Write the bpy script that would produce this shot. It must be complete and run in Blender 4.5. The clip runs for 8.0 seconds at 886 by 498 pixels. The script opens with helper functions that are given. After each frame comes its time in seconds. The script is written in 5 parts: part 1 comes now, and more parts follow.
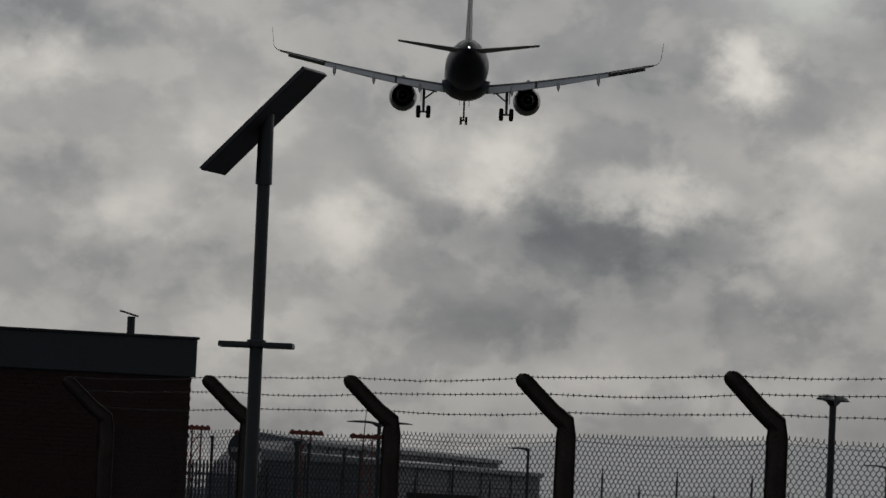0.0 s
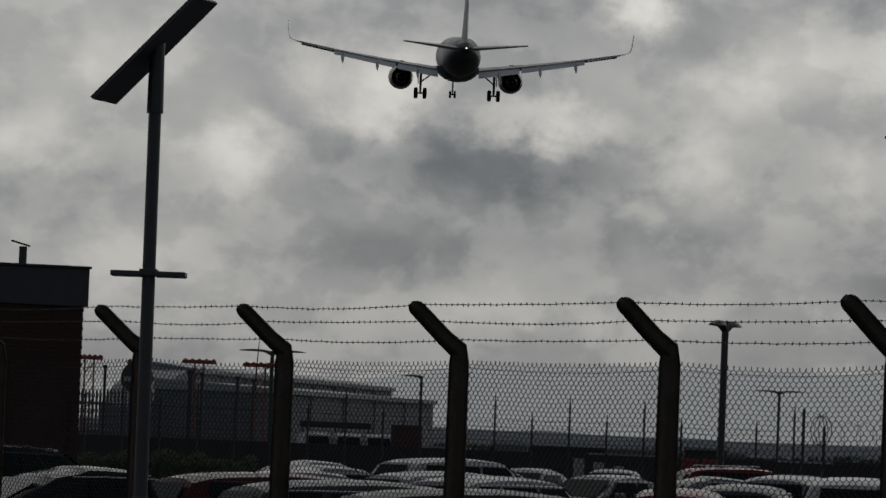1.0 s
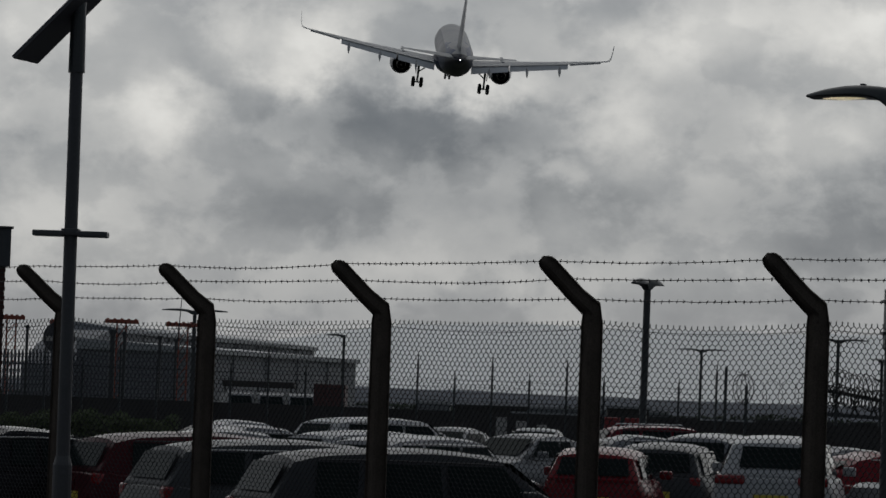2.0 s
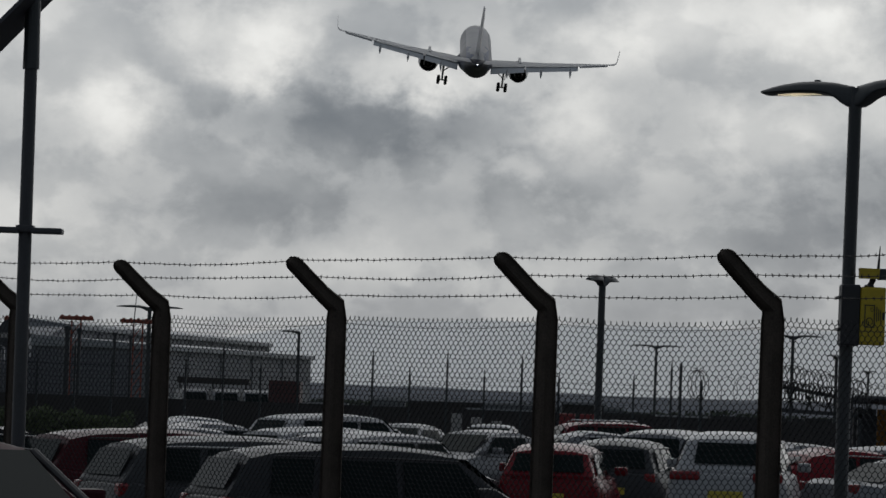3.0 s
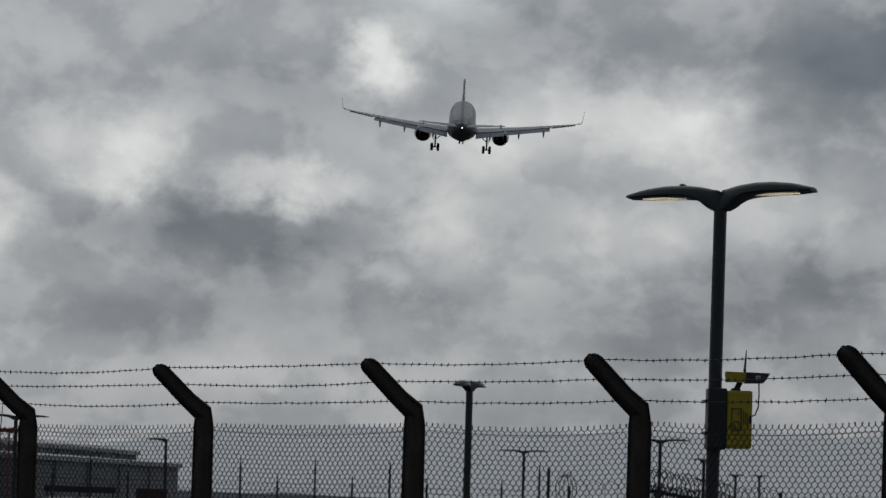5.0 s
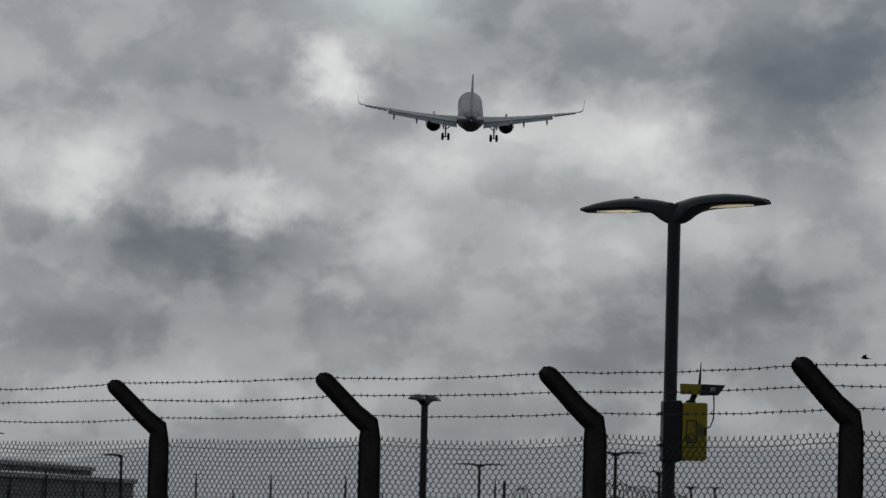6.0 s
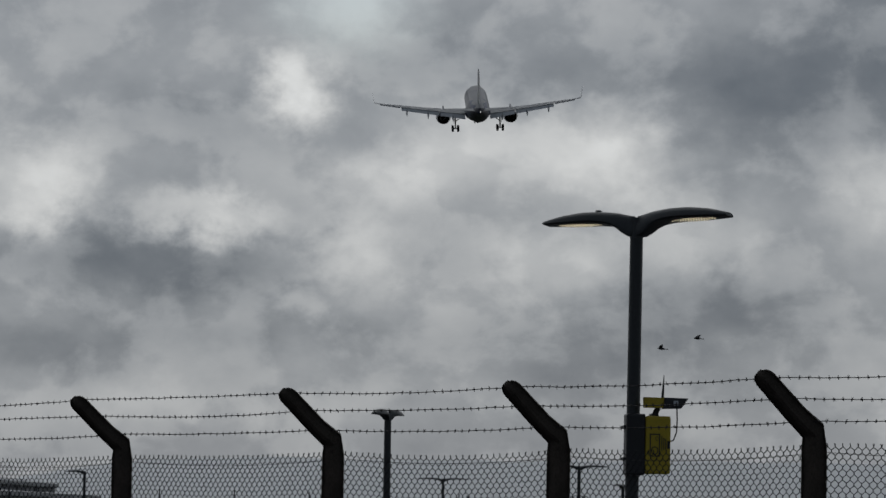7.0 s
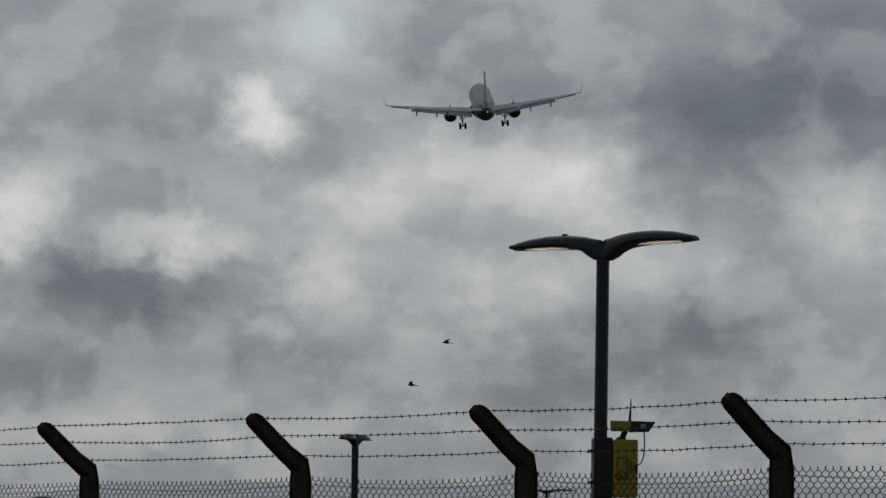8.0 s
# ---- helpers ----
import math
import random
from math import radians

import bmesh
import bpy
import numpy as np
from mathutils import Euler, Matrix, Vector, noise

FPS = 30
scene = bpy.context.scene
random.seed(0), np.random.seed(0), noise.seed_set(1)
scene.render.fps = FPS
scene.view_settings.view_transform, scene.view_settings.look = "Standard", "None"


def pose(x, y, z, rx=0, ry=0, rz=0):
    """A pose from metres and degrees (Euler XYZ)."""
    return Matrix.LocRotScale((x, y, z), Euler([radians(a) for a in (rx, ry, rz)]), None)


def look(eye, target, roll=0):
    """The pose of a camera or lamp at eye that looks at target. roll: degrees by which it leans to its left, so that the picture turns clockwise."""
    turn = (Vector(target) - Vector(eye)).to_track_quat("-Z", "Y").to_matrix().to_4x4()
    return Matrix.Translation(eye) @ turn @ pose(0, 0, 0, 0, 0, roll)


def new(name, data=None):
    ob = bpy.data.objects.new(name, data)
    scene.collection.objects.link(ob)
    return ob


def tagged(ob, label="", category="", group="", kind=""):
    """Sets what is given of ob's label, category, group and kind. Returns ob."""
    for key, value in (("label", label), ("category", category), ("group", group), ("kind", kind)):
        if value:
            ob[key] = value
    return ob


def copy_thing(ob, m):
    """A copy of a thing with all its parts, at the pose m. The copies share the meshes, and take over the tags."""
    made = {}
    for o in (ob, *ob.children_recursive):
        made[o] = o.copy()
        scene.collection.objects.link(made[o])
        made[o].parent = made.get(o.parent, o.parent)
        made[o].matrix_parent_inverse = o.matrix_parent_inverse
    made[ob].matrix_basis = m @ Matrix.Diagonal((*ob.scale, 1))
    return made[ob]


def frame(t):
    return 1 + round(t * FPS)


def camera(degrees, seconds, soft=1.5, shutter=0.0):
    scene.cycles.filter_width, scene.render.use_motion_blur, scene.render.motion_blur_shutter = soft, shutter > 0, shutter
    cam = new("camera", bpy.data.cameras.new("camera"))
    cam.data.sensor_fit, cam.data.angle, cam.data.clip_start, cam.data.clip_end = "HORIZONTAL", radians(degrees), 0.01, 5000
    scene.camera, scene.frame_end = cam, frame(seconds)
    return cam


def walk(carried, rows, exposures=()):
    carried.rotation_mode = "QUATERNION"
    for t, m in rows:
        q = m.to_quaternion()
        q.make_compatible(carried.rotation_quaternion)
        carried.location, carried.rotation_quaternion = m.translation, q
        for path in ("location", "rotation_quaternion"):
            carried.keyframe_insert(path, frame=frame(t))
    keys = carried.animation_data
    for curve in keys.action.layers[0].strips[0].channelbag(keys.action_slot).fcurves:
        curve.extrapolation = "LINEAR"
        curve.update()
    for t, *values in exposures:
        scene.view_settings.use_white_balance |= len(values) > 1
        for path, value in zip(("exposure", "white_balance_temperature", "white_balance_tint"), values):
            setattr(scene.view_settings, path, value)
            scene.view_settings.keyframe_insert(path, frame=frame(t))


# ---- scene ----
cam = camera(11.0, 8.0)
CAM_H = 1.85
# seconds, yaw, pitch, roll: the camera stands still and is turned by hand
TURNS = [
    (0.0, 3.317, 3.327, 2.723), (0.5, 2.643, 2.892, 2.451), (1.0, 1.935, 2.486, 2.319), (1.5, 1.394, 2.214, 2.187), (1.7, 1.196, 2.115, 2.179),
    (2.8, 0.491, 1.954, 2.120), (3.0, 0.385, 1.989, 2.110), (3.5, 0.000, 2.256, 2.000), (4.0, -0.496, 2.717, 1.944), (4.5, -0.895, 3.077, 1.861),
    (4.7, -1.035, 3.213, 1.788), (6.0, -1.800, 3.549, 1.281), (6.5, -2.037, 3.631, 1.149), (7.0, -2.265, 3.740, 0.975), (7.5, -2.479, 3.881, 0.847),
    (8.0, -2.679, 4.050, 0.677)]


def aim(yaw, pitch, roll):
    y, p = radians(yaw), radians(pitch)
    eye = Vector((0, 0, CAM_H))
    ahead = Vector((-math.sin(y) * math.cos(p), math.cos(y) * math.cos(p), math.sin(p)))
    return look(eye, eye + ahead * 10, roll)


walk(cam, [(t, aim(a, b, c)) for t, a, b, c in TURNS],
     exposures=[(0.0, -0.12, 6650, 10), (1.5, 0.0, 6450, 9), (3.0, 0.34, 6300, 9), (3.5, 0.42, 6300, 9), (4.0, 0.48, 6250, 9), (4.5, 0.24, 6200, 9), (6.0, 0.0, 6150, 9), (8.0, -0.06, 6150, 9)])

# ---------------------------------------------------------------- sky and sun
SUN_AZ, SUN_EL = 8.0, 38.0
CLOUD_SPREAD = 1.552
# azimuth, elevation, half-width, half-height (degrees), change of brightness: bright heads and dark banks of cloud
BRIGHT = [
    (0.49, 8.80, 0.62, 0.54, 0.42),
    (-1.02, 6.37, 1.32, 0.33, 0.27),
    (-4.71, 7.12, 1.19, 0.53, 0.15),
    (-4.32, 6.33, 0.53, 0.33, 0.16),
    (6.85, 7.50, 1.00, 0.94, 0.20),
    (1.92, 5.63, 0.82, 0.69, 0.22),
    (5.81, 5.52, 1.00, 0.69, 0.15),
    (0.78, 4.58, 0.35, 0.28, 0.14),
    (-6.92, 5.67, 0.75, 0.69, 0.16),
    (-1.21, 2.68, 2.76, 0.33, 0.07),
    (8.40, 6.06, 1.00, 0.63, 0.14),
    (-3.66, 6.64, 0.63, 0.57, 0.12),
    (11.75, 6.74, 0.88, 0.88, 0.14),
    (-12.97, 8.30, 0.69, 0.50, 0.20),
    (-11.02, 5.67, 0.88, 0.69, 0.17),
    (-7.07, 5.34, 0.94, 0.69, 0.11),
    (-9.48, 7.29, 0.88, 0.50, 0.10),
    (-11.66, 7.21, 5.28, 2.51, 0.07),
    (3.45, 7.58, 1.88, 0.75, 0.15),
    (2.45, 6.88, 1.07, 0.69, 0.10),
    (4.30, 8.12, 1.19, 0.57, 0.09),
    (6.18, 7.70, 1.00, 0.88, 0.10),
    (-4.21, 6.71, 1.00, 0.63, 0.07),
    (-9.71, 3.33, 1.88, 0.88, 0.10),
    (-9.11, 6.61, 1.88, 1.00, 0.05),
]
DARK = [
    (-1.97, 5.53, 3.14, 0.66, -0.19),
    (-3.32, 6.48, 0.50, 0.50, -0.12),
    (8.98, 4.56, 1.9, 0.95, -0.09),
    (-4.89, 3.61, 1.88, 0.40, -0.07),
    (0.48, 4.16, 2.14, 0.35, -0.08),
    (7.36, 8.81, 2.89, 0.88, -0.09),
    (11.99, 9.87, 1.88, 1.38, -0.12),
    (5.84, 9.79, 3.27, 0.69, -0.03),
    (-3.59, 3.99, 1.63, 0.38, -0.06),
    (8.49, 4.46, 2.14, 0.7, -0.05),
    (-12.69, 6.36, 1.13, 0.45, -0.11),
    (-13.19, 9.17, 1.76, 0.57, -0.11),
    (-10.95, 4.43, 2.26, 0.50, -0.06),
    (-2.62, 8.25, 2.26, 0.63, -0.06),
    (3.90, 3.56, 2.26, 0.44, -0.05),
    (9.69, 8.37, 1.38, 0.88, -0.10),
    (6.70, 3.94, 1.51, 0.75, -0.08),
    (1.88, 7.85, 0.88, 0.50, -0.07),
]


def make_world():
    world = bpy.data.worlds.new("overcast_sky")
    scene.world = world
    world.use_nodes = True
    nt = world.node_tree
    nt.nodes.clear()
    N, L = nt.nodes.new, nt.links.new

    def m(op, a, b=None, c=None):
        n = N("ShaderNodeMath")
        n.operation = op
        for k, v in enumerate((a, b, c)):
            if v is None:
                continue
            if isinstance(v, (int, float)):
                n.inputs[k].default_value = v
            else:
                L(v, n.inputs[k])
        return n.outputs[0]

    tc = N("ShaderNodeTexCoord")
    # cloud places are given in a wider angle than they take up: the forms keep their shape ahead and thin out overhead
    wide = N("ShaderNodeVectorMath")
    wide.operation = "MULTIPLY"
    wide.inputs[1].default_value = (CLOUD_SPREAD, 1.0, CLOUD_SPREAD)
    L(tc.outputs["Generated"], wide.inputs[0])
    unit = N("ShaderNodeVectorMath")
    unit.operation = "NORMALIZE"
    L(wide.outputs[0], unit.inputs[0])
    sep = N("ShaderNodeSeparateXYZ")
    L(unit.outputs[0], sep.inputs[0])
    x, y, z = sep.outputs
    az = m("MULTIPLY", m("ARCTAN2", x, y), 180 / math.pi)
    el = m("MULTIPLY", m("ARCSINE", z), 180 / math.pi)

    def fbm(scale, detail, rough, stretch, offset, dist=0.0):
        mp = N("ShaderNodeMapping")
        mp.inputs["Scale"].default_value = (1, 1, stretch)
        mp.inputs["Location"].default_value = (offset, offset * 0.7, -offset)
        L(unit.outputs[0], mp.inputs["Vector"])
        n = N("ShaderNodeTexNoise")
        n.inputs["Scale"].default_value = scale
        n.inputs["Detail"].default_value = detail
        n.inputs["Roughness"].default_value = rough
        n.inputs["Distortion"].default_value = dist
        L(mp.outputs[0], n.inputs["Vector"])
        return m("SUBTRACT", n.outputs[0], 0.5)

    # the banks' edges are torn by finer turbulence
    wx, wy = fbm(22, 5, 0.55, 1.3, 3.1), fbm(22, 5, 0.55, 1.3, 9.4)
    fx, fy = fbm(75, 4, 0.6, 1.2, 5.7), fbm(75, 4, 0.6, 1.2, 1.9)
    a = m("ADD", m("MULTIPLY_ADD", wx, 1.8, az), m("MULTIPLY", fx, 1.15))
    e = m("ADD", m("MULTIPLY_ADD", wy, 1.2, el), m("MULTIPLY", fy, 0.85))
    ab = m("ADD", m("MULTIPLY_ADD", wx, 1.6, az), m("MULTIPLY", fx, 1.2))
    eb = m("ADD", m("MULTIPLY_ADD", wy, 1.0, el), m("MULTIPLY", fy, 0.8))
    total = None
    for a0, e0, sa, se, amp in BRIGHT + DARK:
        da = m("MULTIPLY", m("SUBTRACT", a if amp > 0 else ab, a0), 1 / sa)
        de = m("MULTIPLY", m("SUBTRACT", e if amp > 0 else eb, e0), 1 / se)
        d2 = m("ADD", m("MULTIPLY", da, da), m("MULTIPLY", de, de))
        if amp > 0:
            d2 = m("POWER", d2, 1.3)
        g = m("MULTIPLY", m("EXPONENT", m("MULTIPLY", d2, -0.7)), amp)
        total = g if total is None else m("ADD", total, g)
    soft = m("MULTIPLY", fbm(13, 5, 0.5, 2.2, 0.6, 0.2), 0.20)
    fine = m("MULTIPLY", fbm(60, 8, 0.5, 1.25, 2.3, 0.15), 0.12)
    puff = N("ShaderNodeMapRange")
    puff.interpolation_type = "SMOOTHSTEP"
    puff.inputs["From Min"].default_value, puff.inputs["From Max"].default_value = -0.06, 0.09
    puff.inputs["To Min"].default_value, puff.inputs["To Max"].default_value = -0.03, 0.05
    L(fbm(32, 10, 0.55, 1.35, 7.7, 0.15), puff.inputs["Value"])
    v = m("ADD", m("ADD", total, soft), m("ADD", m("ADD", fine, puff.outputs[0]), 0.325))
    v = m("SMOOTH_MAX", v, 0.10, 0.16)
    # the far cloud base darkens in the haze over the horizon
    low = N("ShaderNodeMapRange")
    low.interpolation_type = "SMOOTHSTEP"
    low.inputs["From Min"].default_value, low.inputs["From Max"].default_value = -0.5, 3.4
    low.inputs["To Min"].default_value, low.inputs["To Max"].default_value = 0.70, 1.0
    L(el, low.inputs["Value"])
    v = m("MULTIPLY", v, low.outputs[0])
    # the cloud is brighter towards the hidden sun, darker on the far side of the sky
    turn = N("ShaderNodeMapRange")
    turn.interpolation_type = "SMOOTHSTEP"
    turn.inputs["From Min"].default_value, turn.inputs["From Max"].default_value = -0.45, 0.97
    turn.inputs["To Min"].default_value, turn.inputs["To Max"].default_value = 0.36, 1.0
    L(y, turn.inputs["Value"])
    v = m("MULTIPLY", v, turn.outputs[0])

    ramp = N("ShaderNodeValToRGB")
    els = ramp.color_ramp.elements
    els[0].position, els[0].color = 0.0, (0.0, 0.0, 0.0, 1)
    els[1].position, els[1].color = 1.0, (1.0, 0.975, 0.92, 1)
    for p, c in ((0.12, (0.107, 0.120, 0.138)), (0.30, (0.296, 0.302, 0.309)), (0.6, (0.615, 0.60, 0.572))):
        k = els.new(p)
        k.color = (*c, 1)
    L(v, ramp.inputs[0])

    sky = N("ShaderNodeTexSky")
    sky.sky_type = "NISHITA"
    sky.sun_disc = False
    sky.sun_elevation, sky.sun_rotation = radians(SUN_EL), radians(SUN_AZ)
    tint = N("ShaderNodeMix")
    tint.data_type, tint.blend_type = "RGBA", "MULTIPLY"
    tint.inputs["Factor"].default_value = 1.0
    L(sky.outputs[0], tint.inputs["A"])
    tint.inputs["B"].default_value = (0.055, 0.055, 0.055, 1)
    # a thin place in the cloud lets a little blue through
    db = m("MULTIPLY", m("SUBTRACT", a, 1.7), 0.85)
    dbe = m("MULTIPLY", m("SUBTRACT", e, 10.4), 1.1)
    gap = m("MULTIPLY", m("EXPONENT", m("MULTIPLY", m("ADD", m("MULTIPLY", db, db), m("MULTIPLY", dbe, dbe)), -1.0)), 0.75)
    mix = N("ShaderNodeMix")
    mix.data_type = "RGBA"
    L(m("ADD", gap, 0.04), mix.inputs["Factor"])
    L(ramp.outputs[0], mix.inputs["A"])
    L(tint.outputs["Result"], mix.inputs["B"])
    bg = N("ShaderNodeBackground")
    L(mix.outputs["Result"], bg.inputs[0])
    bg.inputs[1].default_value = 1.0
    out = N("ShaderNodeOutputWorld")
    L(bg.outputs[0], out.inputs[0])


make_world()
sun = new("sun", bpy.data.lights.new("sun", "SUN"))
sun.data.energy, sun.data.angle, sun.data.color = 0.28, radians(75), (1.0, 0.97, 0.92)
s_az, s_el = radians(SUN_AZ), radians(SUN_EL)
sun.matrix_world = look((0, 0, 60), (-math.sin(s_az) * math.cos(s_el), -math.cos(s_az) * math.cos(s_el), 60 - math.sin(s_el)))


# ---------------------------------------------------------------- materials
def mat(name, base, rough=0.6, metal=0.0, var=0.25, scale=6.0, bump=0.0, spec=0.5, second=None, patch=1.5, coat=0.0):
    """A worn surface: grain and larger stains over a base colour."""
    mt = bpy.data.materials.new(name)
    mt.use_nodes = True
    nt = mt.node_tree
    N, L = nt.nodes.new, nt.links.new
    b = nt.nodes["Principled BSDF"]
    b.inputs["Metallic"].default_value = metal
    b.inputs["Specular IOR Level"].default_value = spec
    b.inputs["Coat Weight"].default_value = coat
    tc = N("ShaderNodeTexCoord")
    n1, n2 = N("ShaderNodeTexNoise"), N("ShaderNodeTexNoise")
    n1.inputs["Scale"].default_value, n1.inputs["Detail"].default_value = scale * 8, 5
    n2.inputs["Scale"].default_value, n2.inputs["Detail"].default_value = patch, 4
    for n in (n1, n2):
        L(tc.outputs["Object"], n.inputs["Vector"])
    add = N("ShaderNodeMath")
    add.operation = "ADD"
    L(n1.outputs[0], add.inputs[0])
    L(n2.outputs[0], add.inputs[1])
    rmp = N("ShaderNodeMapRange")
    rmp.inputs["From Min"].default_value, rmp.inputs["From Max"].default_value = 0.6, 1.4
    L(add.outputs[0], rmp.inputs["Value"])
    mx = N("ShaderNodeMix")
    mx.data_type = "RGBA"
    c2 = second or tuple(c * (1 + var) for c in base)
    c1 = base if second else tuple(c * (1 - var) for c in base)
    mx.inputs["A"].default_value, mx.inputs["B"].default_value = (*c1, 1), (*c2, 1)
    L(rmp.outputs[0], mx.inputs["Factor"])
    L(mx.outputs["Result"], b.inputs["Base Color"])
    rr = N("ShaderNodeMapRange")
    rr.inputs["To Min"].default_value, rr.inputs["To Max"].default_value = max(0.02, rough - 0.1), min(1, rough + 0.1)
    L(n2.outputs[0], rr.inputs["Value"])
    L(rr.outputs[0], b.inputs["Roughness"])
    if bump:
        bp = N("ShaderNodeBump")
        bp.inputs["Strength"].default_value, bp.inputs["Distance"].default_value = bump, 0.01
        L(n1.outputs[0], bp.inputs["Height"])
        L(bp.outputs[0], b.inputs["Normal"])
    return mt


def glow(name, color, strength):
    mt = bpy.data.materials.new(name)
    mt.use_nodes = True
    b = mt.node_tree.nodes["Principled BSDF"]
    b.inputs["Base Color"].default_value = (0.8, 0.8, 0.8, 1)
    b.inputs["Emission Color"].default_value = (*color, 1)
    b.inputs["Emission Strength"].default_value = strength
    return mt


def two_paint(name, upper, lower, edge, rough):
    """Aircraft paint: one colour over another, parted along a waterline."""
    mt = mat(name, upper, rough, var=0.06, patch=0.4, spec=0.06)
    nt = mt.node_tree
    N, L = nt.nodes.new, nt.links.new
    b = nt.nodes["Principled BSDF"]
    src = b.inputs["Base Color"].links[0].from_socket
    tc, sep = N("ShaderNodeTexCoord"), N("ShaderNodeSeparateXYZ")
    L(tc.outputs["Object"], sep.inputs[0])
    mr = N("ShaderNodeMapRange")
    mr.inputs["From Min"].default_value, mr.inputs["From Max"].default_value = edge - 0.02, edge + 0.02
    # the dark belly sweeps up towards the tail
    back = N("ShaderNodeMath")
    back.operation = "MULTIPLY_ADD"
    back.inputs[1].default_value, back.inputs[2].default_value = -0.15, -0.85
    back.use_clamp = False
    L(sep.outputs[1], back.inputs[0])
    low = N("ShaderNodeMath")
    low.operation = "MAXIMUM"
    low.inputs[1].default_value = 0.0
    L(back.outputs[0], low.inputs[0])
    diff = N("ShaderNodeMath")
    diff.operation = "SUBTRACT"
    L(sep.outputs[2], diff.inputs[0])
    L(low.outputs[0], diff.inputs[1])
    L(diff.outputs[0], mr.inputs["Value"])
    mx = N("ShaderNodeMix")
    mx.data_type = "RGBA"
    mx.inputs["A"].default_value = (*lower, 1)
    L(src, mx.inputs["B"])
    L(mr.outputs[0], mx.inputs["Factor"])
    # dark blue-grey flanks below a pale crown, and a blue swirl along the rear sides
    def m(op, p, q):
        n = N("ShaderNodeMath")
        n.operation, n.use_clamp = op, op in ("MULTIPLY",)
        for k, v in enumerate((p, q)):
            if isinstance(v, (int, float)):
                n.inputs[k].default_value = v
            else:
                L(v, n.inputs[k])
        return n.outputs[0]
    swirl = N("ShaderNodeTexNoise")
    swirl.inputs["Scale"].default_value, swirl.inputs["Detail"].default_value, swirl.inputs["Distortion"].default_value = 0.42, 2.0, 1.2
    L(tc.outputs["Object"], swirl.inputs["Vector"])
    edge_z = m("ADD", m("MULTIPLY", swirl.outputs[0], 1.4), 0.95)
    area = m("MULTIPLY", m("LESS_THAN", sep.outputs[2], edge_z), m("LESS_THAN", sep.outputs[1], -8.0))
    area = m("MULTIPLY", area, m("GREATER_THAN", sep.outputs[1], -17.6))
    area = m("MULTIPLY", area, mr.outputs[0])
    mb = N("ShaderNodeMix")
    mb.data_type = "RGBA"
    L(area, mb.inputs["Factor"])
    L(mx.outputs["Result"], mb.inputs["A"])
    mb.inputs["B"].default_value = (0.03, 0.05, 0.12, 1)
    flank = N("ShaderNodeMapRange")
    flank.inputs["From Min"].default_value, flank.inputs["From Max"].default_value = 1.36, 1.46
    L(m("ABSOLUTE", sep.outputs[0], 0.0), flank.inputs["Value"])
    stripe = m("MULTIPLY", flank.outputs[0], m("LESS_THAN", sep.outputs[1], 13.0))
    mf = N("ShaderNodeMix")
    mf.data_type = "RGBA"
    L(stripe, mf.inputs["Factor"])
    L(mb.outputs["Result"], mf.inputs["A"])
    mf.inputs["B"].default_value = (0.035, 0.045, 0.075, 1)
    L(mf.outputs["Result"], b.inputs["Base Color"])
    return mt


CONCRETE = mat("weathered_concrete", (0.082, 0.068, 0.056), 0.9, var=0.4, scale=10, bump=0.6, spec=0.2, patch=5)
ASPHALT = mat("asphalt", (0.05, 0.05, 0.052), 0.85, var=0.35, scale=12, bump=0.4, patch=0.3)
GALV = mat("galvanised_wire", (0.024, 0.024, 0.025), 0.7, metal=0.0, var=0.3, scale=4)
RUSTWIRE = mat("old_barbed_wire", (0.045, 0.04, 0.037), 0.7, metal=0.2, var=0.4, scale=6)
POLE = mat("grey_painted_steel", (0.06, 0.062, 0.066), 0.5, metal=0.1, var=0.2, scale=5)
DARKPOLE = mat("dark_green_black_paint", (0.035, 0.04, 0.042), 0.4, var=0.25, scale=5)
BLACK = mat("black_plastic", (0.02, 0.02, 0.022), 0.45, var=0.2)
RUBBER = mat("tyre_rubber", (0.02, 0.02, 0.02), 0.85, var=0.2)
PANEL_BACK = mat("panel_backsheet", (0.05, 0.05, 0.055), 0.5, var=0.15)
CELL = mat("solar_cells", (0.012, 0.016, 0.04), 0.15, var=0.2)
YELLOW = mat("yellow_plastic", (0.50, 0.375, 0.02), 0.5, var=0.12, scale=4)
SKIPPAINT = mat("faded_orange_paint", (0.46, 0.20, 0.025), 0.6, var=0.2, scale=3, patch=1.2)
GLASS = mat("dark_car_glass", (0.010, 0.016, 0.016), 0.08, var=0.1, spec=0.03)
CHROME = mat("brushed_aluminium", (0.55, 0.55, 0.55), 0.3, metal=0.9, var=0.1)
FASCIA = mat("dark_fascia_boards", (0.045, 0.05, 0.055), 0.55, var=0.2, scale=3)
BRICK = mat("dark_red_brick", (0.058, 0.027, 0.022), 0.9, var=0.4, scale=8, bump=0.5, patch=2)
MORTAR = mat("mortar", (0.06, 0.056, 0.052), 0.95, var=0.2, scale=10, bump=0.4)
FELT = mat("roof_felt", (0.05, 0.05, 0.05), 0.9, var=0.3, scale=8)
HANGAR = mat("grey_cladding", (0.17, 0.178, 0.19), 0.6, var=0.12, scale=0.5, patch=0.05)
HANGAR_ROOF = mat("pale_roof_sheets", (0.30, 0.31, 0.32), 0.5, var=0.12, scale=0.5, patch=0.05)
ORANGE = mat("orange_mast_paint", (0.26, 0.065, 0.038), 0.6, var=0.2)
HEDGE = mat("hedge_leaves", (0.045, 0.065, 0.02), 0.8, var=0.4, scale=3, patch=3)
